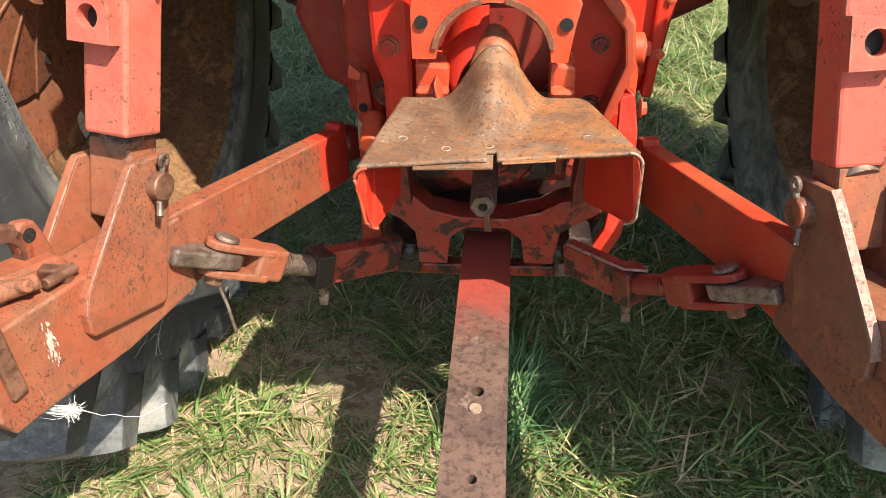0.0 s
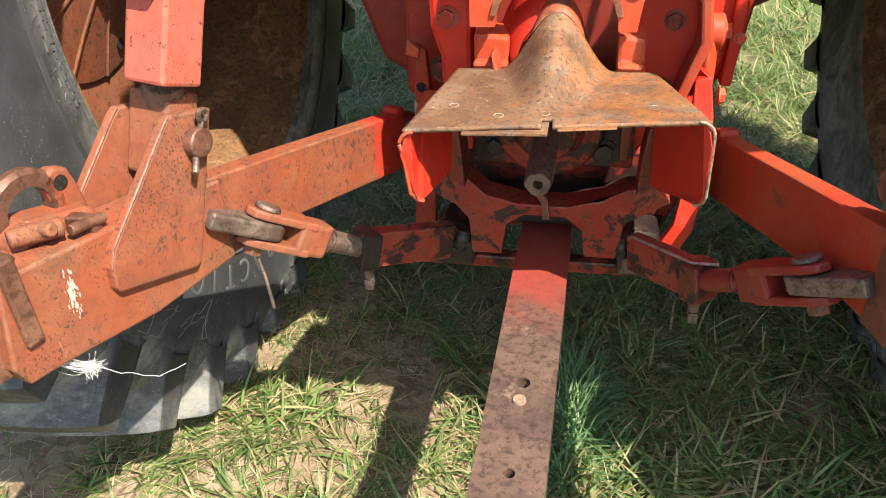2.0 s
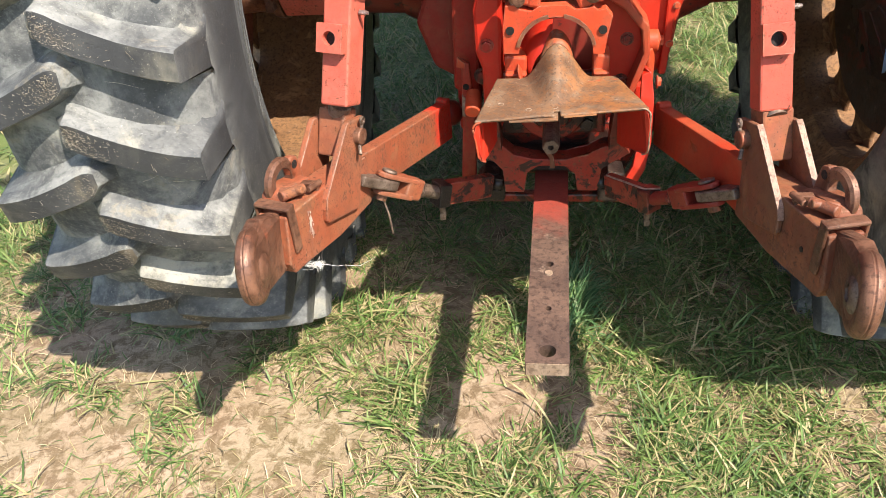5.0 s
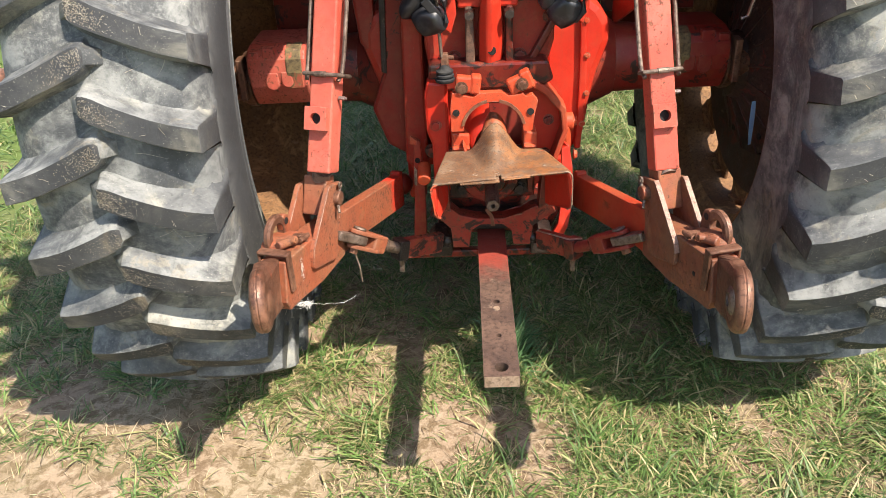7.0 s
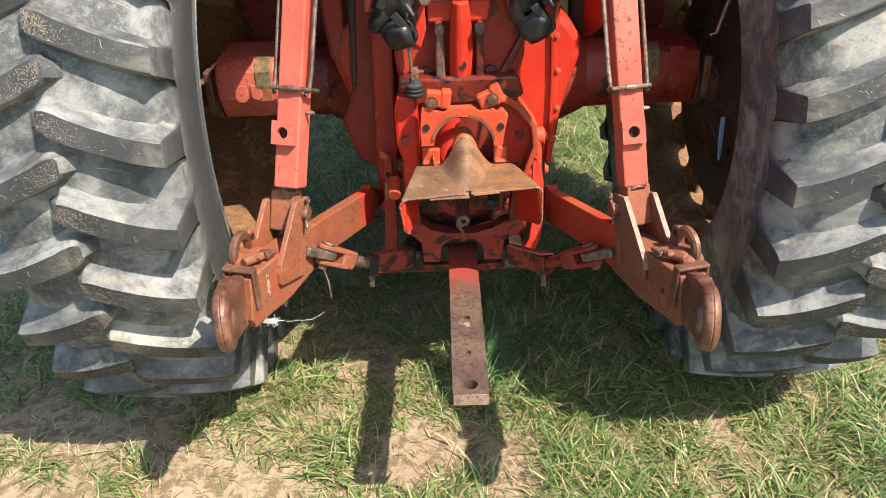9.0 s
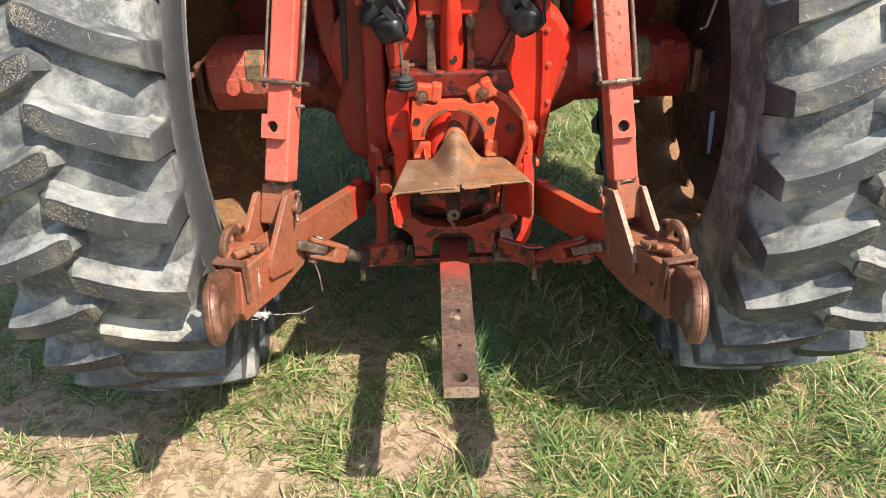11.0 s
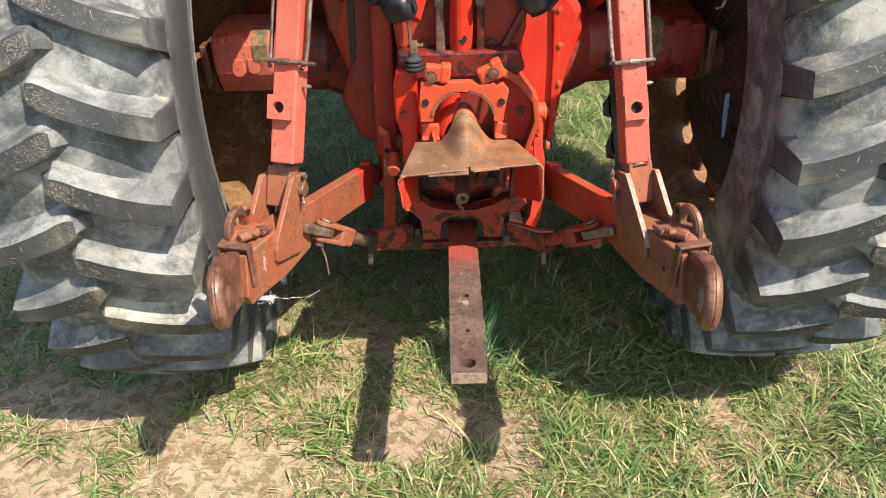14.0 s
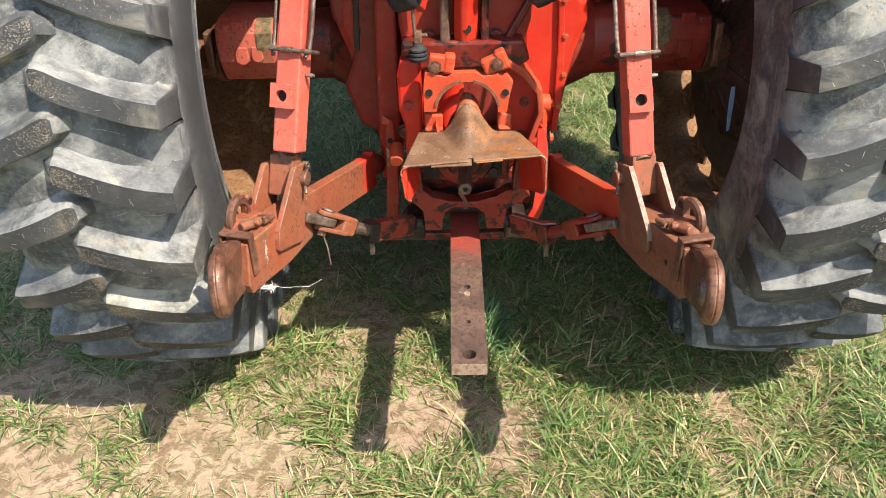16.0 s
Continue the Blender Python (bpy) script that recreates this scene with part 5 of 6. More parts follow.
def lower_link(s, dz, front, rear, label):
    """One hitch arm; s is -1 or 1 along the axle. In the arm: q runs back along it, n outwards from its inner face."""
    g = empty("lower_link", tractor, label)
    # right arm gets the browner paint: rust, and its shade put into colour
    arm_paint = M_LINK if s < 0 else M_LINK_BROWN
    a, b = Vector((*front, 0)), Vector((*rear, 0))
    u = (b - a).normalized()
    o = Vector((-u.y, u.x, 0)) * (1 if s < 0 else -1)
    o = o if o.x * s > 0 else -o
    lift = lambda q: dz + 0.009 * (q + 0.2) / 0.65

    def at(q, z, n=0.0):
        return a + u * q + o * n + Vector((0, 0, z + lift(q)))

    def tail(q, z, n=0.0):
        """Places on the eye end, which turns parallel to the tractor behind the strap."""
        turn = 0.755
        k = Vector((s * -0.16, -1, 0)).normalized()
        side = Vector((s, -0.16, 0)).normalized()
        base = a + u * turn + o * (0.028 if s < 0 else 0.022)
        if q < turn:
            return at(q, z, n)
        return base + k * (q - turn) + side * (n - 0.025) + Vector((0, 0, z + lift(q)))

    def slab(name, outline, n0, n1, material, text="", bev=0.003, at=at):
        bm = bmesh.new()
        f = [bm.verts.new(at(q, z, n0)) for q, z in outline]
        k = [bm.verts.new(at(q, z, n1)) for q, z in outline]
        m = len(f)
        bm.faces.new(f), bm.faces.new(k[::-1])
        for i in range(m):
            bm.faces.new((f[i], k[i], k[(i + 1) % m], f[(i + 1) % m]))
        return part(name, bm, material, g, text, bevel=bev)

    # the flat front bar, redder towards the tractor, with a small turned-up tip
    slab("bar", [(-0.012, 0.510), (0.03, 0.518), (0.30, 0.576), (0.47, 0.596), (0.47, 0.706), (0.30, 0.672), (0.03, 0.617), (0.012, 0.614), (0.006, 0.623), (-0.012, 0.620)], 0.0, 0.030, M_LINK_FRONT if s < 0 else M_LINK_RED)
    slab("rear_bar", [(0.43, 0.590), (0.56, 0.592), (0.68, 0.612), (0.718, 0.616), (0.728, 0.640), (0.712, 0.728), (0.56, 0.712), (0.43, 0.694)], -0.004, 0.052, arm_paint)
    move, push = (0.015, 0.004) if s < 0 else (0.0, 0.0)

    def on(q, z, n=0.0):
        """Places on the lift-rod plates."""
        return at(q + move, z, n + push)

    plate = [(0.414, 0.784), (0.474, 0.797), (0.482, 0.792), (0.584, 0.698), (0.592, 0.680), (0.594, 0.658), (0.590, 0.650), (0.486, 0.618), (0.478, 0.622)]
    thick = 0.013 if s < 0 else 0.010
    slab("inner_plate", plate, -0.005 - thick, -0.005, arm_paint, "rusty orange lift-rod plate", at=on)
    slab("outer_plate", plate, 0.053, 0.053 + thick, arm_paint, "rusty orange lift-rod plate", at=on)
    # bare edges of the plates; on the right arm, sunlight painted as pale strips
    for n0, n1 in ((-0.0053 - thick, -0.0047), (0.0527, 0.0533 + thick)):
        if s < 0:
            bm = bmesh.new()
            add_tube(bm, [on(0.476, 0.7975, n0), on(0.483, 0.7925, n0), on(0.5845, 0.699, n0), on(0.5925, 0.680, n0)], 0.0009, 6)
            part("plate_edge", bm, M_EDGE, g, "bare worn edge")
        else:
            slab("plate_edge", [(0.4745, 0.7968), (0.4822, 0.7918), (0.5842, 0.6978), (0.5922, 0.6800), (0.5940, 0.6806), (0.5856, 0.6994), (0.4834, 0.7936), (0.4752, 0.7988)], n0, n1, M_EDGE, "pale strip for sunlight on the plate edge", 0.0, on)
    # pin through the plates with its clip
    bm = bmesh.new()
    add_cyl(bm, on(0.450, 0.759, -0.031), on(0.450, 0.759, 0.082), 0.0165, seg=24)
    part("pin", bm, M_FORGED, g, "rusty lift-rod pin", True, 0.002)
    bm = bmesh.new()
    add_cyl(bm, on(0.440, 0.780, -0.0265), on(0.462, 0.742, -0.0265), 0.0036, seg=10)
    add_cyl(bm, on(0.461, 0.743, -0.0270), on(0.472, 0.733, -0.0330), 0.0036, seg=10)
    add_lathe(bm, [(0.0028 * math.cos(t), 0.0065 + 0.0028 * math.sin(t)) for t in (2 * math.pi * k / 8 for k in range(8))], Matrix.Translation(on(0.4375, 0.785, -0.0265)) @ o.to_track_quat("X", "Z").to_matrix().to_4x4(), 16, True)
    part("pin_clip", bm, M_STEEL, g, "bent steel clip")
    # forged eye end with a ball
    c, cz, r = 0.820, 0.700, 0.058
    tab = [(0.70, 0.620), (0.765, 0.628)] + [(c + r * math.cos(t), cz + r * math.sin(t)) for t in (math.radians(d) for d in range(-90, 100, 15))] + [(0.76, 0.752), (0.70, 0.730)]
    slab("eye_end", tab, 0.011, 0.037, M_FORGED, "rusty forged eye end", 0.006, tail)
    axis = Matrix.Translation(tail(c, cz, 0.0)) @ Vector((s, -0.16, 0)).to_track_quat("X", "Z").to_matrix().to_4x4()
    bm = bmesh.new()
    add_lathe(bm, [(0.011, 0.036), (0.008, 0.046), (0.0085, 0.053), (0.012, 0.0590), (0.0165, 0.0620), (0.0215, 0.0632), (0.0238, 0.0620), (0.0262, 0.0632), (0.0315, 0.0620), (0.036, 0.0585), (0.039, 0.051), (0.039, 0.036)], axis, 40, True)
    part("eye_ring", bm, M_FORGED, g, "ring worn bright at its rim", True)
    bm = bmesh.new()
    add_lathe(bm, [(0.003, 0.0135), (0.003, 0.020), (0.009, 0.029), (0.024, 0.0365), (0.038, 0.029), (0.045, 0.020), (0.045, 0.0135)], axis, 32, True)
    if s < 0:
        add_lathe(bm, [(-0.001, 0.0), (0.0, 0.010), (0.003, 0.0205)], axis, 32)
    part("ball", bm, M_FORGED if s < 0 else M_STEEL, g, "rusty plugged ball" if s < 0 else "steel ball with a hole", True)
    # strap round the eye end
    bm = bmesh.new()
    for q0, q1, z0, z1, n0, n1 in ((0.690, 0.713, 0.739, 0.746, -0.010, 0.058), (0.692, 0.711, 0.655, 0.746, -0.011, -0.0045), (0.692, 0.711, 0.660, 0.746, 0.0525, 0.059)):
        f = [bm.verts.new(at(q, z, n)) for q, z, n in ((q0, z0, n0), (q1, z0, n0), (q1, z1, n0), (q0, z1, n0), (q0, z0, n1), (q1, z0, n1), (q1, z1, n1), (q0, z1, n1))]
        for k in ((0, 1, 2, 3), (7, 6, 5, 4), (0, 4, 5, 1), (1, 5, 6, 2), (2, 6, 7, 3), (3, 7, 4, 0)):
            bm.faces.new([f[i] for i in k])
    part("strap", bm, M_FORGED, g, "bent flat strap", bevel=0.003)
    # latch on top of the arm: an upright plate with a large and a small eye
    bm = bmesh.new()
    ringm = Matrix.Translation(at(0.624, 0.740, 0.060)) @ o.to_track_quat("X", "Z").to_matrix().to_4x4()
    add_lathe(bm, [(-0.008, 0.025), (-0.008, 0.038), (-0.004, 0.043), (0.004, 0.043), (0.008, 0.038), (0.008, 0.025)], ringm, 32, True)
    part("latch_ring", bm, M_FORGED, g, "rusty upright ring", True)
    slab("latch_lobe", [(0.580, 0.690), (0.608, 0.705), (0.598, 0.732), (0.604, 0.762), (0.590, 0.772), (0.572, 0.765), (0.566, 0.742), (0.560, 0.705)], 0.052, 0.068, arm_paint, "", 0.004)
    bm = bmesh.new()
    add_cyl(bm, at(0.585, 0.754, 0.0512), at(0.585, 0.754, 0.0688), 0.008, seg=14)
    part("small_eye", bm, M_HOLE, g, "small dark eye")
    slab("latch_foot", [(0.56, 0.690), (0.67, 0.712), (0.665, 0.735), (0.64, 0.742), (0.60, 0.732), (0.57, 0.724)], 0.030, 0.078, arm_paint, "", 0.008)
    bm = bmesh.new()
    add_cyl(bm, at(0.625, 0.734, 0.012), at(0.668, 0.738, 0.032), 0.0095, seg=16)
    add_cyl(bm, at(0.640, 0.740, 0.004), at(0.648, 0.734, 0.046), 0.007, seg=12)
    part("latch_bolt", bm, arm_paint, g, "", True, 0.002)
    bm = bmesh.new()
    add_box(bm, (0.03, 0.014, 0.02), Matrix.Translation(at(0.600, 0.722, 0.016)))
    add_cyl(bm, at(0.585, 0.725, 0.004), at(0.625, 0.731, 0.004), 0.006, seg=10)
    part("latch_key", bm, M_FORGED, g, "", bevel=0.002)
    for q, z in ((0.40, 0.612),) if s < 0 else ((0.655, 0.665), (0.40, 0.612)):
        bm = bmesh.new()
        add_cyl(bm, at(q, z, -0.0052), at(q, z, 0.0), 0.005, seg=12)
        part("hole", bm, M_HOLE, g, "small dark hole")
    if s < 0:
        bm = bmesh.new()
        rng = random.Random(8)
        for k in range(90):
            z = rng.gauss(0.690, 0.011)
            q = 0.650 - 0.12 * (z - 0.69) + rng.gauss(0, 0.0026)
            r = rng.uniform(0.0003, 0.0012)
            vs = [bm.verts.new(at(q + r * math.cos(t) * rng.uniform(0.5, 1.2), z - 0.012 + 3.2 * r * math.sin(t), -0.0046 - 0.00002 * k)) for t in (0, 1.05, 2.1, 3.15, 4.2, 5.25)]
            bm.faces.new(vs)
        part("paint_smear", bm, M_SMEAR, g, "dab of dried white paint")
    # front ball joint
    bm = bmesh.new()
    bmesh.ops.create_uvsphere(bm, u_segments=20, v_segments=12, radius=0.034, matrix=Matrix.Translation(at(-0.045, 0.562, 0.018)))
    part("front_joint", bm, M_GREASE_SHADE, g, "", True)
    bm = bmesh.new()
    add_box(bm, (0.05, 0.10, 0.14), Matrix.Translation(at(-0.12, 0.575, -0.01)))
    part("joint_bracket", bm, M_RED, g, "", bevel=0.01)
    return at


link_l = lower_link(-1, 0.0, (-0.252, 0.72), (-0.461, -0.06), "rusty orange lower hitch arm with an eye end and lift-rod plates")
link_r = lower_link(1, -0.005, (0.242, 0.69), (0.436, -0.084), "brownish red lower hitch arm with an eye end, its inner side in shade")


def check_link(s, p, c, e, label):
    """The sway stabiliser: a fork on the arm at p, bent at the collar c, with a flat sleeve to the drawbar support at e."""
    g = empty("stabiliser", tractor, label)
    p, c, e = Vector(p), Vector(c), Vector(e)

    def axes(a, b):
        way = (b - a).normalized()
        side = way.cross(Z).normalized()
        return way, side, side.cross(way).normalized()

    way, side, up = axes(p, c)
    F = (c - p).length
    paint = M_LINK if s < 0 else M_RED_SHADED

    def slab(name, outline, w0, w1, material, text="", bev=0.003, base=None, ax=None):
        w, sd, u = ax or (way, side, up)
        bm = bmesh.new()
        add_prism(bm, outline, (base or p) + u * w0, w, sd, u, w1 - w0)
        return part(name, bm, material, g, text, bevel=bev)

    # lug that comes out of the arm, with a small side hole
    bm = bmesh.new()
    add_prism(bm, [(-0.045, -0.021), (0.040, -0.021)] + [(0.046 + 0.021 * math.cos(t), 0.021 * math.sin(t)) for t in (-1.2, -0.6, 0, 0.6, 1.2)] + [(0.040, 0.021), (-0.045, 0.021)], p - up * 0.011, way, side, up, 0.022)
    part("lug_plate", bm, M_STEEL, g, "greyish bare steel lug", bevel=0.004)
    # fork: two rounded cheeks that run together into a squared body
    cheek = [(0.105, -0.023), (0.105, 0.023), (0.030, 0.019), (0.014, 0.013), (0.008, 0.0), (0.014, -0.013), (0.030, -0.019)]
    slab("fork_cheek", cheek, 0.0125, 0.0235, paint)
    slab("fork_cheek", cheek, -0.0235, -0.0125, paint)
    slab("fork_body", [(0.082, -0.0225), (0.128, -0.019), (0.136, -0.015), (0.136, 0.015), (0.128, 0.019), (0.082, 0.0225)], -0.0225, 0.0225, paint, "", 0.005)
    bm = bmesh.new()
    k = p + way * 0.036
    add_cyl(bm, k - up * 0.036, k + up * 0.026, 0.0095, seg=18)
    add_cyl(bm, k + up * 0.0236, k + up * 0.030, 0.017, 0.0155, seg=20)
    part("fork_pin", bm, M_STEEL, g, "worn steel pin", True, 0.002)
    bm = bmesh.new()
    add_cyl(bm, k - up * 0.036, k - up * 0.0236, 0.0125, seg=6)
    part("pin_nut", bm, M_FORGED, g, "", bevel=0.001)
    if s < 0:
        bm = bmesh.new()
        w = k - up * 0.030
        add_tube(bm, [w + side * 0.006, w + Vector((0.006, -0.002, -0.012)), w + Vector((0.013, -0.006, -0.040)), w + Vector((0.016, -0.006, -0.086))], 0.0023, 8)
        part("wire_clip", bm, M_STEEL, g, "hanging bent wire")
    # round rod with turned rings, locking collar
    bm = bmesh.new()
    add_cyl(bm, p + way * 0.134, p + way * (F - 0.004), 0.0150, seg=20)
    for q in (0.140, 0.146):
        add_cyl(bm, p + way * (q - 0.002), p + way * (q + 0.002), 0.0170, seg=20)
    part("rod", bm, M_STEEL if s < 0 else M_RED_SHADED, g, "", True)
    way2 = axes(c, e)
    L = (e - c).length
    slab("lock_collar", [(-0.016, -0.021), (0.014, -0.021), (0.014, 0.021), (-0.016, 0.021)], -0.027, 0.027, M_OIL if s < 0 else M_GREASE_SHADE, "oily black collar", 0.003, c, way2)
    bm = bmesh.new()
    add_cyl(bm, c - Z * 0.022, c - Z * 0.062, 0.0085, 0.0065, seg=12)
    add_box(bm, (0.012, 0.004, 0.016), Matrix.Translation(c - Z * 0.058 - Y * 0.006))
    part("lock_pin", bm, M_STEEL, g, "", True)
    slab("sleeve", [(0.006, -0.012), (L - 0.022, -0.012), (L - 0.022, 0.012), (0.006, 0.012)], -0.027, 0.027, M_SUPPORT, "worn red flat sleeve", 0.003, c, way2)
    if s > 0:
        bm = bmesh.new()
        add_tube(bm, [e - way2[0] * 0.030 + way2[2] * 0.029 - way2[1] * 0.010, c + way2[2] * 0.029 - way2[1] * 0.012, c - way * 0.045 + up * 0.020], 0.0022, 6)
        part("sleeve_edge", bm, M_WORN, g, "pale bare edge")
    bm = bmesh.new()
    add_cyl(bm, e - way2[2] * 0.016, e + way2[2] * 0.016, 0.012, seg=18)
    bmesh.ops.create_uvsphere(bm, u_segments=16, v_segments=10, radius=0.016, matrix=Matrix.Translation(e))
    part("joint", bm, M_OIL, g, "oily joint", True)


check_link(-1, (-0.352, 0.306, 0.645), (-0.241, 0.445, 0.528), (-0.124, 0.548, 0.490), "adjustable hitch stabiliser with a rusty fork and a red sleeve")
check_link(1, (0.326, 0.300, 0.622), (0.208, 0.445, 0.514), (0.112, 0.548, 0.494), "adjustable hitch stabiliser in dull red paint")


def lift_rod(s, foot, head, at, label):
    """The square adjusting box, its round shaft and the forged end between the arm's plates."""
    g = empty("lift_rod", tractor, label)
    foot, head = Vector(foot), Vector(head)
    up = (head - foot).normalized()
    u = Vector((0.97, -0.25 if s < 0 else 0.08, 0)); u = (u - up * u.dot(up)).normalized()
    v = up.cross(u).normalized()

    def m(q, w=0.0, f=0.0):
        return Matrix.Translation(foot + up * q + u * w + v * f) @ Matrix((u, v, up)).transposed().to_4x4()

    bm = bmesh.new()
    add_box(bm, (0.054, 0.056, 0.44), m(0.22))
    part("box", bm, M_PINK, g, "", bevel=0.004)
    bm = bmesh.new()
    n = 20
    sq = []
    for k in range(n):
        t = 2 * math.pi * k / n + math.pi / 4
        c, q = math.cos(t), math.sin(t)
        f = 0.025 / max(abs(c), abs(q))
        sq.append((c * f, q * f))
    w = foot + up * 0.118 - v * 0.046 + u * (-0.004)
    add_plate_with_hole(bm, sq, circle(0, 0, 0.0125, n, math.pi / 4), w, u, up, v, 0.018)
    part("boss", bm, M_PINK, g, "square boss with a round hole")
    bm = bmesh.new()
    add_cyl(bm, w + v * 0.0150, w + v * 0.0165, 0.0135, seg=20)
    part("boss_hole", bm, M_HOLE, g, "dark hole")
    bm = bmesh.new()
    add_cyl(bm, foot + up * 0.43, foot + up * 0.66, 0.021, seg=24)
    part("shaft", bm, M_STEEL, g, "grey round shaft", True)
    bm = bmesh.new()
    add_cyl(bm, at(0.455, 0.795, 0.026), foot + up * 0.005, 0.021, seg=24)
    part("neck", bm, M_STEEL, g, "", True)
    # wire frame that locks the shaft
    for d in (-1, 1):
        bm = bmesh.new()
        add_tube(bm, [foot + up * 0.20 + u * 0.036 * d - v * 0.026, foot + up * 0.215 + u * 0.040 * d - v * 0.016, foot + up * 0.25 + u * 0.041 * d - v * 0.012, foot + up * 0.60 + u * 0.041 * d - v * 0.006], 0.0048, 10)
        part("side_wire", bm, M_STEEL, g, "dull steel side rod")
    bm = bmesh.new()
    add_tube(bm, [foot + up * 0.212 + u * w0 - v * w1 for w0, w1 in ((-0.044, 0.012), (-0.040, 0.033), (-0.015, 0.037), (0.015, 0.037), (0.040, 0.034), (0.046, 0.014), (0.044, -0.02))], 0.0046, 10)
    add_cyl(bm, foot + up * 0.212 + u * 0.012 - v * 0.0365, foot + up * 0.212 - u * 0.012 - v * 0.0365, 0.0068, seg=10)
    part("cross_wire", bm, M_STEEL, g, "bent rod clasp")
    bm = bmesh.new()
    add_box(bm, (0.115, 0.055, 0.03), m(0.60))
    part("top_bridge", bm, M_RED_OLD_SHADE, g, "", bevel=0.004)
    bm = bmesh.new()
    z0 = foot + up * 0.165 + u * 0.03
    add_cyl(bm, z0, z0 + u * 0.012, 0.005, seg=8)
    add_cyl(bm, z0 + u * 0.012, z0 + u * 0.017, 0.0035, seg=8)
    part("grease_nipple", bm, M_WORN, g, "")
    # forged block that sits on the pin
    bm = bmesh.new()
    c0 = at(0.452 + (0.015 if s < 0 else 0.0), 0.760, 0.028)
    across = (at(0.4, 0.7, 0.1) - at(0.4, 0.7, 0.0)).normalized()
    along = up.cross(across).normalized()
    lean = Matrix((across, along, up)).transposed().to_4x4()
    add_box(bm, (0.055, 0.046, 0.090), Matrix.Translation(c0 + up * 0.004) @ lean)
    add_cyl(bm, c0 + up * 0.046, c0 + up * 0.054, 0.027, 0.021, seg=20)
    part("forged_end", bm, M_LINK, g, "rusty orange forged end", bevel=0.004)


lift_rod(-1, (-0.381, 0.272, 0.830), (-0.330, 0.420, 1.253), link_l, "faded pinkish red square lift-rod box on the arm")
lift_rod(1, (0.373, 0.272, 0.808), (0.341, 0.420, 1.230), link_r, "faded red square lift-rod box with a round boss hole")


def struts():
    # right-hand swinging lever with its pivot
    g = empty("pivot_lever", tractor, "bright red bent lever on a bolted pivot")
    bm = bmesh.new()
    add_cyl(bm, (0.205, 0.735, 0.752), (0.236, 0.735, 0.752), 0.026, seg=28)
    part("pivot_eye", bm, M_ORANGE, g, "", True, 0.004)
    hexbolt("bolt", (0.236, 0.735, 0.752), (1, 0, 0), 0.0125, g, M_ORANGE)
    bm = bmesh.new()
    add_prism(bm, [(-0.016, 0.0), (0.016, 0.0), (0.014, -0.095), (-0.014, -0.095)], (0.212, 0.72, 0.745), Vector((0.55, 0.83, 0)), Z, Vector((0.83, -0.55, 0)), 0.014)
    part("lever", bm, M_ORANGE, g, "", bevel=0.004)
    hexbolt("bolt", (0.236, 0.70, 0.668), (1, 0, 0), 0.0115, g, M_ORANGE)
    s = empty("strut", tractor, "bright red flat strut beside the shaft shield")
    bm = bmesh.new()
    pts = [(0.182, 0.690, 0.700), (0.196, 0.675, 0.720), (0.206, 0.655, 0.712), (0.210, 0.64, 0.66), (0.210, 0.62, 0.56), (0.200, 0.605, 0.50), (0.170, 0.60, 0.44)]
    rows = []
    for i, p in enumerate(pts):
        p = Vector(p)
        w = (Vector(pts[min(i + 1, 6)]) - Vector(pts[max(i - 1, 0)])).normalized()
        across = w.cross(Y).normalized()
        half = 0.011 if i < 3 else 0.015
        rows.append([bm.verts.new(p + across * a * half + Y * b * 0.008) for a, b in ((-1, -1), (1, -1), (1, 1), (-1, 1))])
    for a, b in zip(rows, rows[1:]):
        for k in range(4):
            bm.faces.new((a[k], a[(k + 1) % 4], b[(k + 1) % 4], b[k]))
    bm.faces.new(rows[0]), bm.faces.new(rows[-1][::-1])
    part("flat_bar", bm, M_RED, s, "", bevel=0.003)
    s = empty("strut", tractor, "red flat strut, painted dull for its shade, with a worn edge")
    bm = bmesh.new()
    add_prism(bm, [(-0.222, 0.43), (-0.185, 0.43), (-0.180, 0.56), (-0.180, 0.66), (-0.186, 0.745), (-0.204, 0.755), (-0.208, 0.62)], (0, 0.645, 0), X, Z, Y, 0.016)
    # darker red helps to paint the column's shade onto the strut
    part("flat_bar", bm, M_RED_OLD_SHADE, s, "", bevel=0.003)
    bm = bmesh.new()
    add_cyl(bm, (-0.178, 0.585, 0.655), (-0.178, 0.64, 0.675), 0.018, seg=18)
    part("bush", bm, M_ORANGE, s, "", True, 0.003)
    bm = bmesh.new()
    add_prism(bm, [(-0.214, 0.742), (-0.210, 0.764), (-0.203, 0.757), (-0.194, 0.750), (-0.196, 0.738)], (0, 0.636, 0), X, Z, Y, 0.012)
    # orange tip: sunlight on the strut's top put in as a brighter colour
    part("tip", bm, M_ORANGE, s, "")
    bm = bmesh.new()
    add_prism(bm, [(-0.2085, 0.62), (-0.202, 0.615), (-0.198, 0.66), (-0.2065, 0.672)], (0, 0.640, 0), X, Z, Y, 0.006)
    part("worn_edge", bm, M_PALE, s, "pale bare edge")
    for z in (0.69,):
        bm = bmesh.new()
        add_cyl(bm, (-0.196, 0.6435, z), (-0.196, 0.650, z), 0.0075, seg=12)
        part("hole", bm, M_HOLE, s, "")


struts()


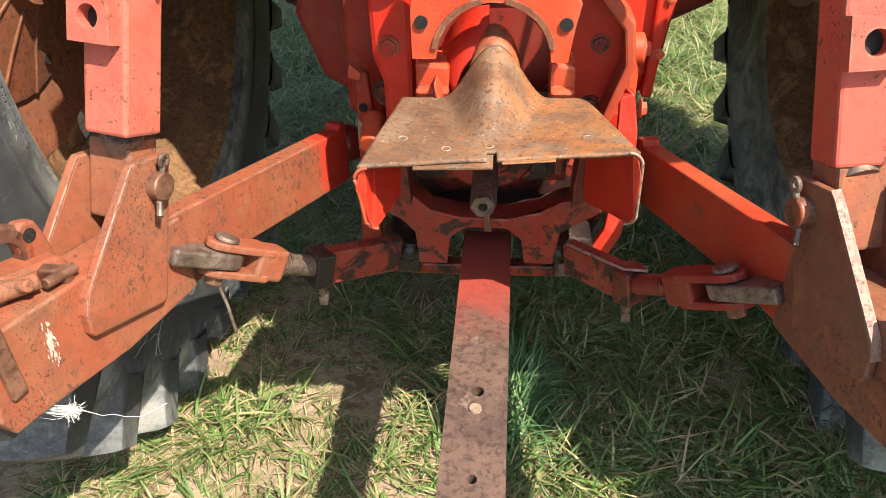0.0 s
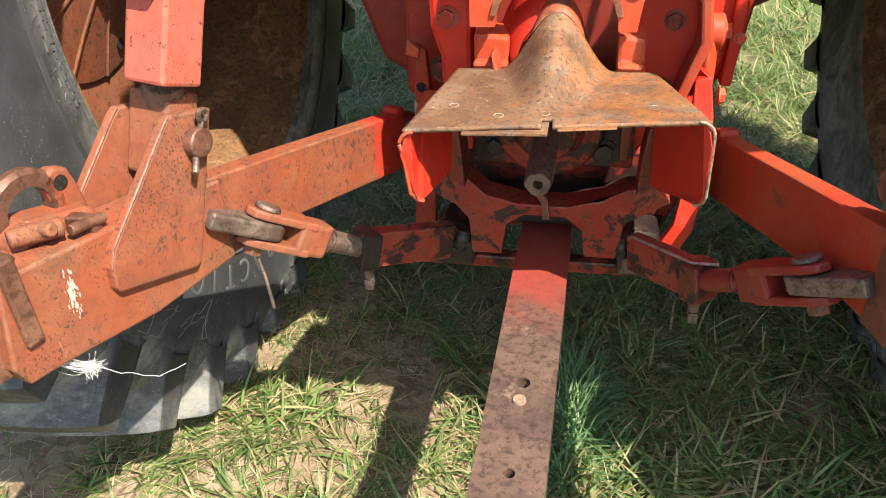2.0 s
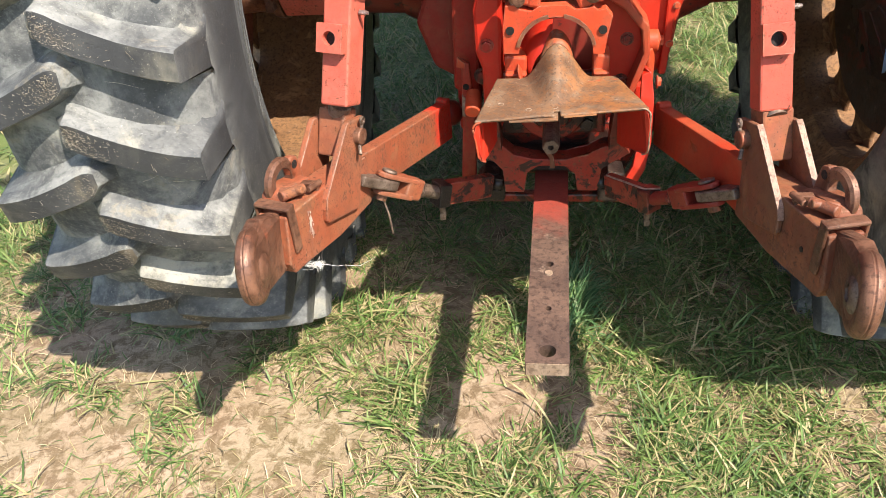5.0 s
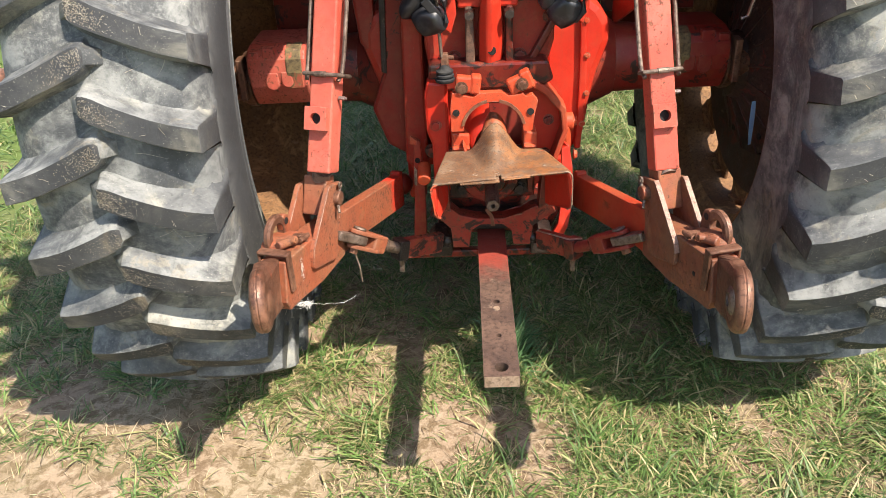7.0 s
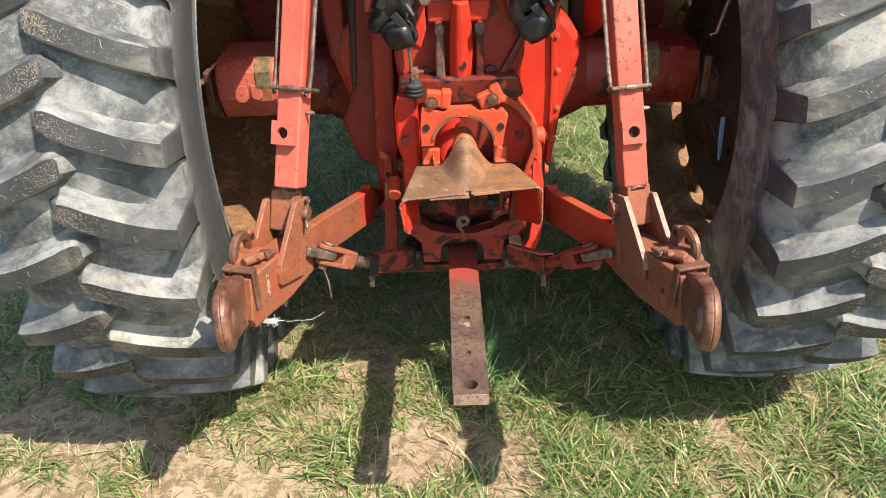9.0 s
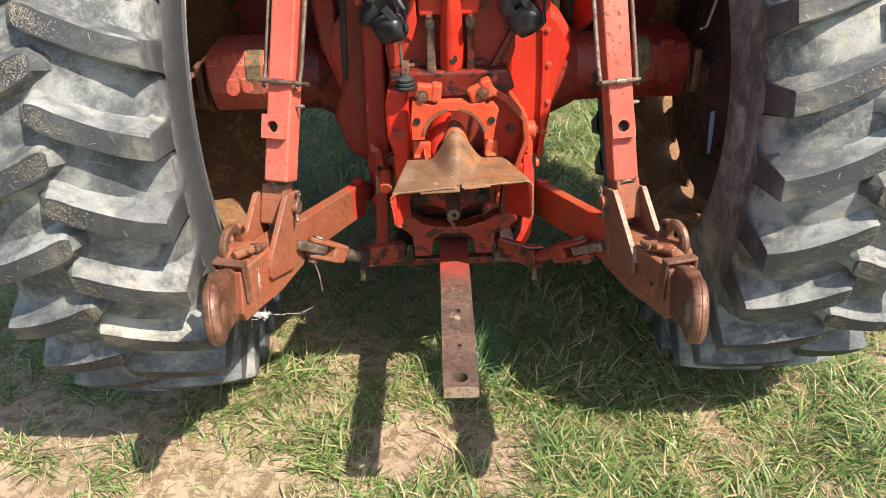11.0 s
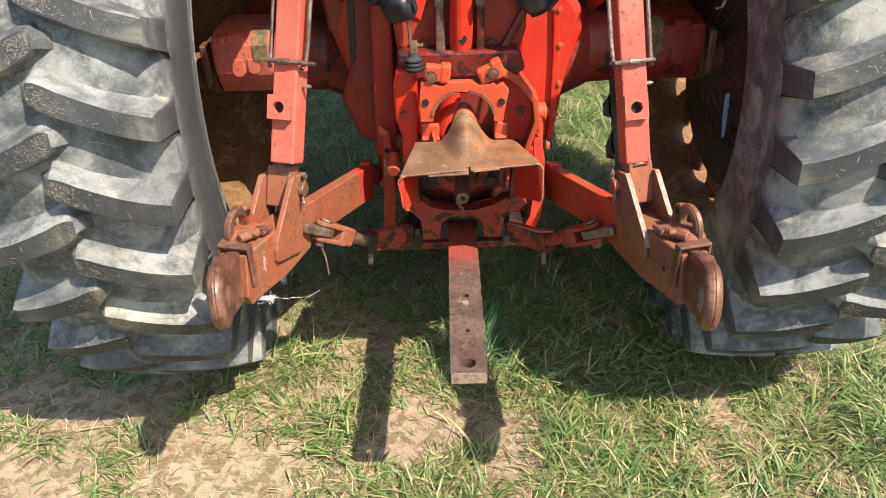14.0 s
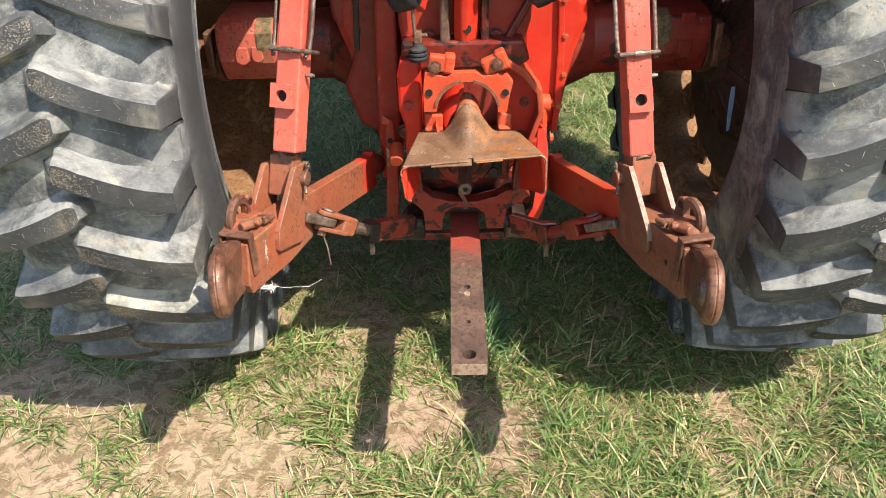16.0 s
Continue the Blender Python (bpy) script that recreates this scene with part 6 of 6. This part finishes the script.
def couplers():
    """Hydraulic outlets with black dust caps, and the valve rod."""
    for x, z, tilt in ((-0.150, 1.115, 12), (0.172, 1.125, -14)):
        g = empty("hydraulic_coupler", tractor, "pair of hydraulic outlets under loose black plastic dust caps")
        bm = bmesh.new()
        add_box(bm, (0.13, 0.09, 0.10), pose(x, 0.625, z + 0.05, 0, tilt, 0))
        part("block", bm, M_GREASE_SHADE, g, "", bevel=0.008)
        lumps = (((0.0, 0.0, 0.045), (0.046, 0.030, 0.048), 10), ((0.012, -0.006, -0.030), (0.040, 0.030, 0.036), -25), ((-0.030, 0.004, 0.010), (0.020, 0.026, 0.042), 15))
        for k, (c, r, turn) in enumerate(lumps):
            bm = bmesh.new()
            bmesh.ops.create_icosphere(bm, subdivisions=3, radius=1.0)
            for v in bm.verts:
                p = v.co.copy()
                p = Vector([math.copysign(abs(q) ** 0.7, q) for q in p])
                p += p * 0.16 * noise.noise(v.co * 1.6 + Vector((k * 3, x * 20, 0)))
                v.co = p
            m = pose(x + c[0], 0.572 + c[1], z + c[2], 20, turn + tilt, turn) @ Matrix.Diagonal((*r, 1))
            bmesh.ops.transform(bm, matrix=m, verts=bm.verts[:])
            part("dust_cap", bm, M_CAP, g, "black plastic cap", True)
        for dx, dz, turn in ((-0.018, 0.062, 24), (0.020, 0.0, -38), (0.030, 0.052, -12)):
            bm = bmesh.new()
            add_box(bm, (0.020, 0.005, 0.062), pose(x + dx, 0.535, z + dz, 12, turn, 0))
            part("cap_flap", bm, M_CAP, g, "", bevel=0.002)
        for dx, dz in ((-0.012, 0.066), (0.004, 0.052), (-0.004, 0.078)):
            bm = bmesh.new()
            add_cyl(bm, (x + dx, 0.5405, z + dz), (x + dx, 0.5345, z + dz), 0.0042, seg=12)
            part("cap_hole", bm, M_HOLE, g, "")
        bm = bmesh.new()
        add_tube(bm, [(x + 0.02, 0.545, z + 0.06), (x + 0.048, 0.53, z + 0.02), (x + 0.052, 0.54, z - 0.03), (x + 0.036, 0.555, z - 0.055), (x + 0.018, 0.55, z - 0.045)], 0.006, 8)
        part("cap_strap", bm, M_CAP, g, "")
        bm = bmesh.new()
        add_prism(bm, [(x - 0.055, z + 0.02), (x + 0.06, z - 0.075), (x + 0.075, z - 0.03), (x + 0.07, z + 0.10), (x - 0.055, z + 0.10)], (0, 0.600, 0), X, Z, Y, 0.010)
        part("bracket", bm, M_RED, g, "", bevel=0.003)
        bm = bmesh.new()
        add_cyl(bm, (x + 0.075, 0.56, z + 0.055), (x + 0.070, 0.60, z + 0.06), 0.019, seg=6)
        add_cyl(bm, (x + 0.076, 0.535, z + 0.052), (x + 0.075, 0.56, z + 0.055), 0.014, seg=16)
        part("nipple", bm, M_STEEL, g, "bare steel nipple", bevel=0.002)
    g = empty("valve_rod", tractor, "thin rod over a black rubber boot on a red valve column")
    bm = bmesh.new()
    add_tube(bm, [(-0.122, 0.555, 1.18), (-0.118, 0.552, 1.08), (-0.114, 0.555, 1.0), (-0.108, 0.56, 0.985)], 0.0042, 8)
    part("rod", bm, M_STEEL, g, "thin steel rod")
    bm = bmesh.new()
    prof = [(0.0, 0.022)]
    for k in range(3):
        prof += [(0.004 + 0.010 * k, 0.0245 - 0.0015 * k), (0.008 + 0.010 * k, 0.0245 - 0.0015 * k), (0.011 + 0.010 * k, 0.0195 - 0.0015 * k)]
    prof += [(0.036, 0.013), (0.044, 0.011), (0.046, 0.004)]
    add_lathe(bm, prof, Matrix.Translation((-0.108, 0.562, 0.934)) @ Z.to_track_quat("X", "Z").to_matrix().to_4x4(), 24)
    part("boot", bm, M_BLACK, g, "folded black rubber boot", True)
    bm = bmesh.new()
    add_box(bm, (0.019, 0.019, 0.03), pose(-0.107, 0.562, 0.990))
    add_cyl(bm, (-0.10, 0.56, 0.994), (-0.084, 0.558, 0.994), 0.006, seg=8)
    part("clevis", bm, M_FORGED, g, "", bevel=0.003)


couplers()


def above():
    """Unseen underside of cab, mudguards and lift housing, added to shade wheels and casing."""
    g = empty("cab_floor", tractor, "unseen cab underside and mudguards, added to cast shade")
    # floor and mudguards out of view, sized to block sun and sky
    bm = bmesh.new()
    add_box(bm, (1.35, 2.9, 0.12), pose(-0.10, 2.05, 1.66))
    part("floor_panel", bm, M_RED_OLD_SHADE, g, "", bevel=0.02)
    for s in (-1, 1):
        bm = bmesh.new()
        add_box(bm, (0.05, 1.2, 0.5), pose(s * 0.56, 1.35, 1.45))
        part("mudguard", bm, M_RED_OLD_SHADE, g, "", bevel=0.02)
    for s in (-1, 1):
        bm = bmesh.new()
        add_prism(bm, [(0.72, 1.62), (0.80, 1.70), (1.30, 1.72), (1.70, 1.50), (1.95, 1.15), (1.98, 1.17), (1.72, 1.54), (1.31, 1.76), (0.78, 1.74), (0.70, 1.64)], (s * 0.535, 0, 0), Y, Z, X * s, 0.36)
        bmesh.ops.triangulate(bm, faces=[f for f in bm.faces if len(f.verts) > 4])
        part("mudguard_top", bm, M_RED_OLD_SHADE, g, "", bevel=0.006)
    # dark sheets added to stand for the deep shade behind the axle
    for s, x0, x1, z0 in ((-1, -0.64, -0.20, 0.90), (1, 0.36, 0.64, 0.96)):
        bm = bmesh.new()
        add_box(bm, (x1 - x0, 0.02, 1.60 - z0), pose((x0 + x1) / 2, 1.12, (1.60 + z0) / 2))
        part("shade_panel", bm, M_GREASE_SHADE, g, "added dark sheet standing for the shade behind the axle", bevel=0.004)
    bm = bmesh.new()
    add_prism(bm, [(0.0, 0.985), (0.015, 0.970), (0.04, 0.985), (0.15, 1.055), (0.15, 1.40), (0.0, 1.40)], (0.360, 0.93, 0), Vector((0.336, -0.942, 0)), Z, Vector((0.942, 0.336, 0)), 0.012)
    part("mudguard_bracket", bm, M_RED_OLD_SHADE, g, "red bracket plate of the mudguard", bevel=0.003)
    # unseen blocks added to keep skylight from the front off the wheels
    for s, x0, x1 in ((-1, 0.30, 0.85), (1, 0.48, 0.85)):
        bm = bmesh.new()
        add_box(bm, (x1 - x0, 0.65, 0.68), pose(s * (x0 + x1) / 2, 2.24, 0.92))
        part("sky_block", bm, M_GREASE_SHADE, g, "unseen dark block ahead of the wheel, added against skylight", bevel=0.04)
    # unseen hood, added to darken the grass under the tractor
    bm = bmesh.new()
    add_box(bm, (0.92, 1.5, 0.75), pose(0, 3.35, 1.15))
    part("hood", bm, M_RED_OLD_SHADE, g, "unseen red engine hood, added to cut the skylight", bevel=0.05)
    # out of view; the housing block is placed to shade the casing's left
    g = empty("lift_housing", tractor, "unseen red lift housing, placed to shade the casing, with two lift arms")
    bm = bmesh.new()
    add_box(bm, (0.32, 0.50, 0.24), pose(0.04, 0.74, 1.48))
    part("housing", bm, M_RED, g, "", bevel=0.02)
    bm = bmesh.new()
    add_cyl(bm, (-0.34, 0.66, 1.47), (0.34, 0.66, 1.47), 0.055, seg=28)
    part("rock_shaft", bm, M_RED, g, "", True)
    for s in (-1, 1):
        bm = bmesh.new()
        add_prism(bm, [(0.72, 1.43), (0.72, 1.52), (0.60, 1.54), (0.44, 1.52), (0.44, 1.45), (0.60, 1.40)], (s * 0.325 - 0.02, 0, 0), Y, Z, X, 0.04)
        part("lift_arm", bm, M_RED, g, "", bevel=0.006)


above()


def twine():
    bm = bmesh.new()
    rng = random.Random(4)
    c = Vector((-0.412, 0.075, 0.612))

    def wisp(p, way, ln, r, curl):
        pts = [p]
        for k in range(5):
            way = (way + Vector((rng.uniform(-1, 1), rng.uniform(-1, 1), rng.uniform(-1, 1))) * curl).normalized()
            pts.append(pts[-1] + way * ln / 5)
        add_tube(bm, pts, r, 4)
        return pts[-1]

    # a loose frayed rope, its tufted end, and one long thread
    start = c + Vector((-0.052, -0.012, 0.030))
    for k in range(26):
        a = start + Vector((rng.gauss(0, 0.003), rng.gauss(0, 0.003), rng.gauss(0, 0.003)))
        b = c + Vector((rng.gauss(0, 0.003), rng.gauss(0, 0.003), rng.gauss(0, 0.003)))
        sag = Vector((0.0, 0.0, -0.010)) + Vector((rng.gauss(0, 0.002), rng.gauss(0, 0.002), rng.gauss(0, 0.003)))
        pts = [a.lerp(b, t) + sag * (4 * t * (1 - t)) + Vector((0, 0, rng.gauss(0, 0.0008))) for t in (i / 7 for i in range(8))]
        add_tube(bm, pts, 0.00022, 4)
    for k in range(70):
        p = c + Vector((rng.uniform(-0.008, 0.004), rng.uniform(-0.005, 0.005), rng.uniform(-0.004, 0.004)))
        wisp(p, Vector((rng.uniform(0.2, 1), rng.uniform(-0.5, 0.5), rng.uniform(-0.9, 0.3))).normalized(), rng.uniform(0.005, 0.018), 0.00018, 0.5)
    for k in range(14):
        p = start.lerp(c, rng.random())
        wisp(p, Vector((rng.uniform(-0.6, 0.8), rng.uniform(-0.5, 0.5), rng.uniform(-1, 0.6))).normalized(), rng.uniform(0.006, 0.016), 0.00016, 0.6)
    p = wisp(c, Vector((1, 0.2, -0.25)), 0.04, 0.0004, 0.28)
    p = wisp(p, Vector((1, 0.3, -0.05)), 0.045, 0.00036, 0.32)
    wisp(p, Vector((1, 0.4, 0.15)), 0.03, 0.0003, 0.35)
    tagged(part("twine", bm, M_TWINE), "frayed white twine caught under the hitch arm", "twine")


twine()
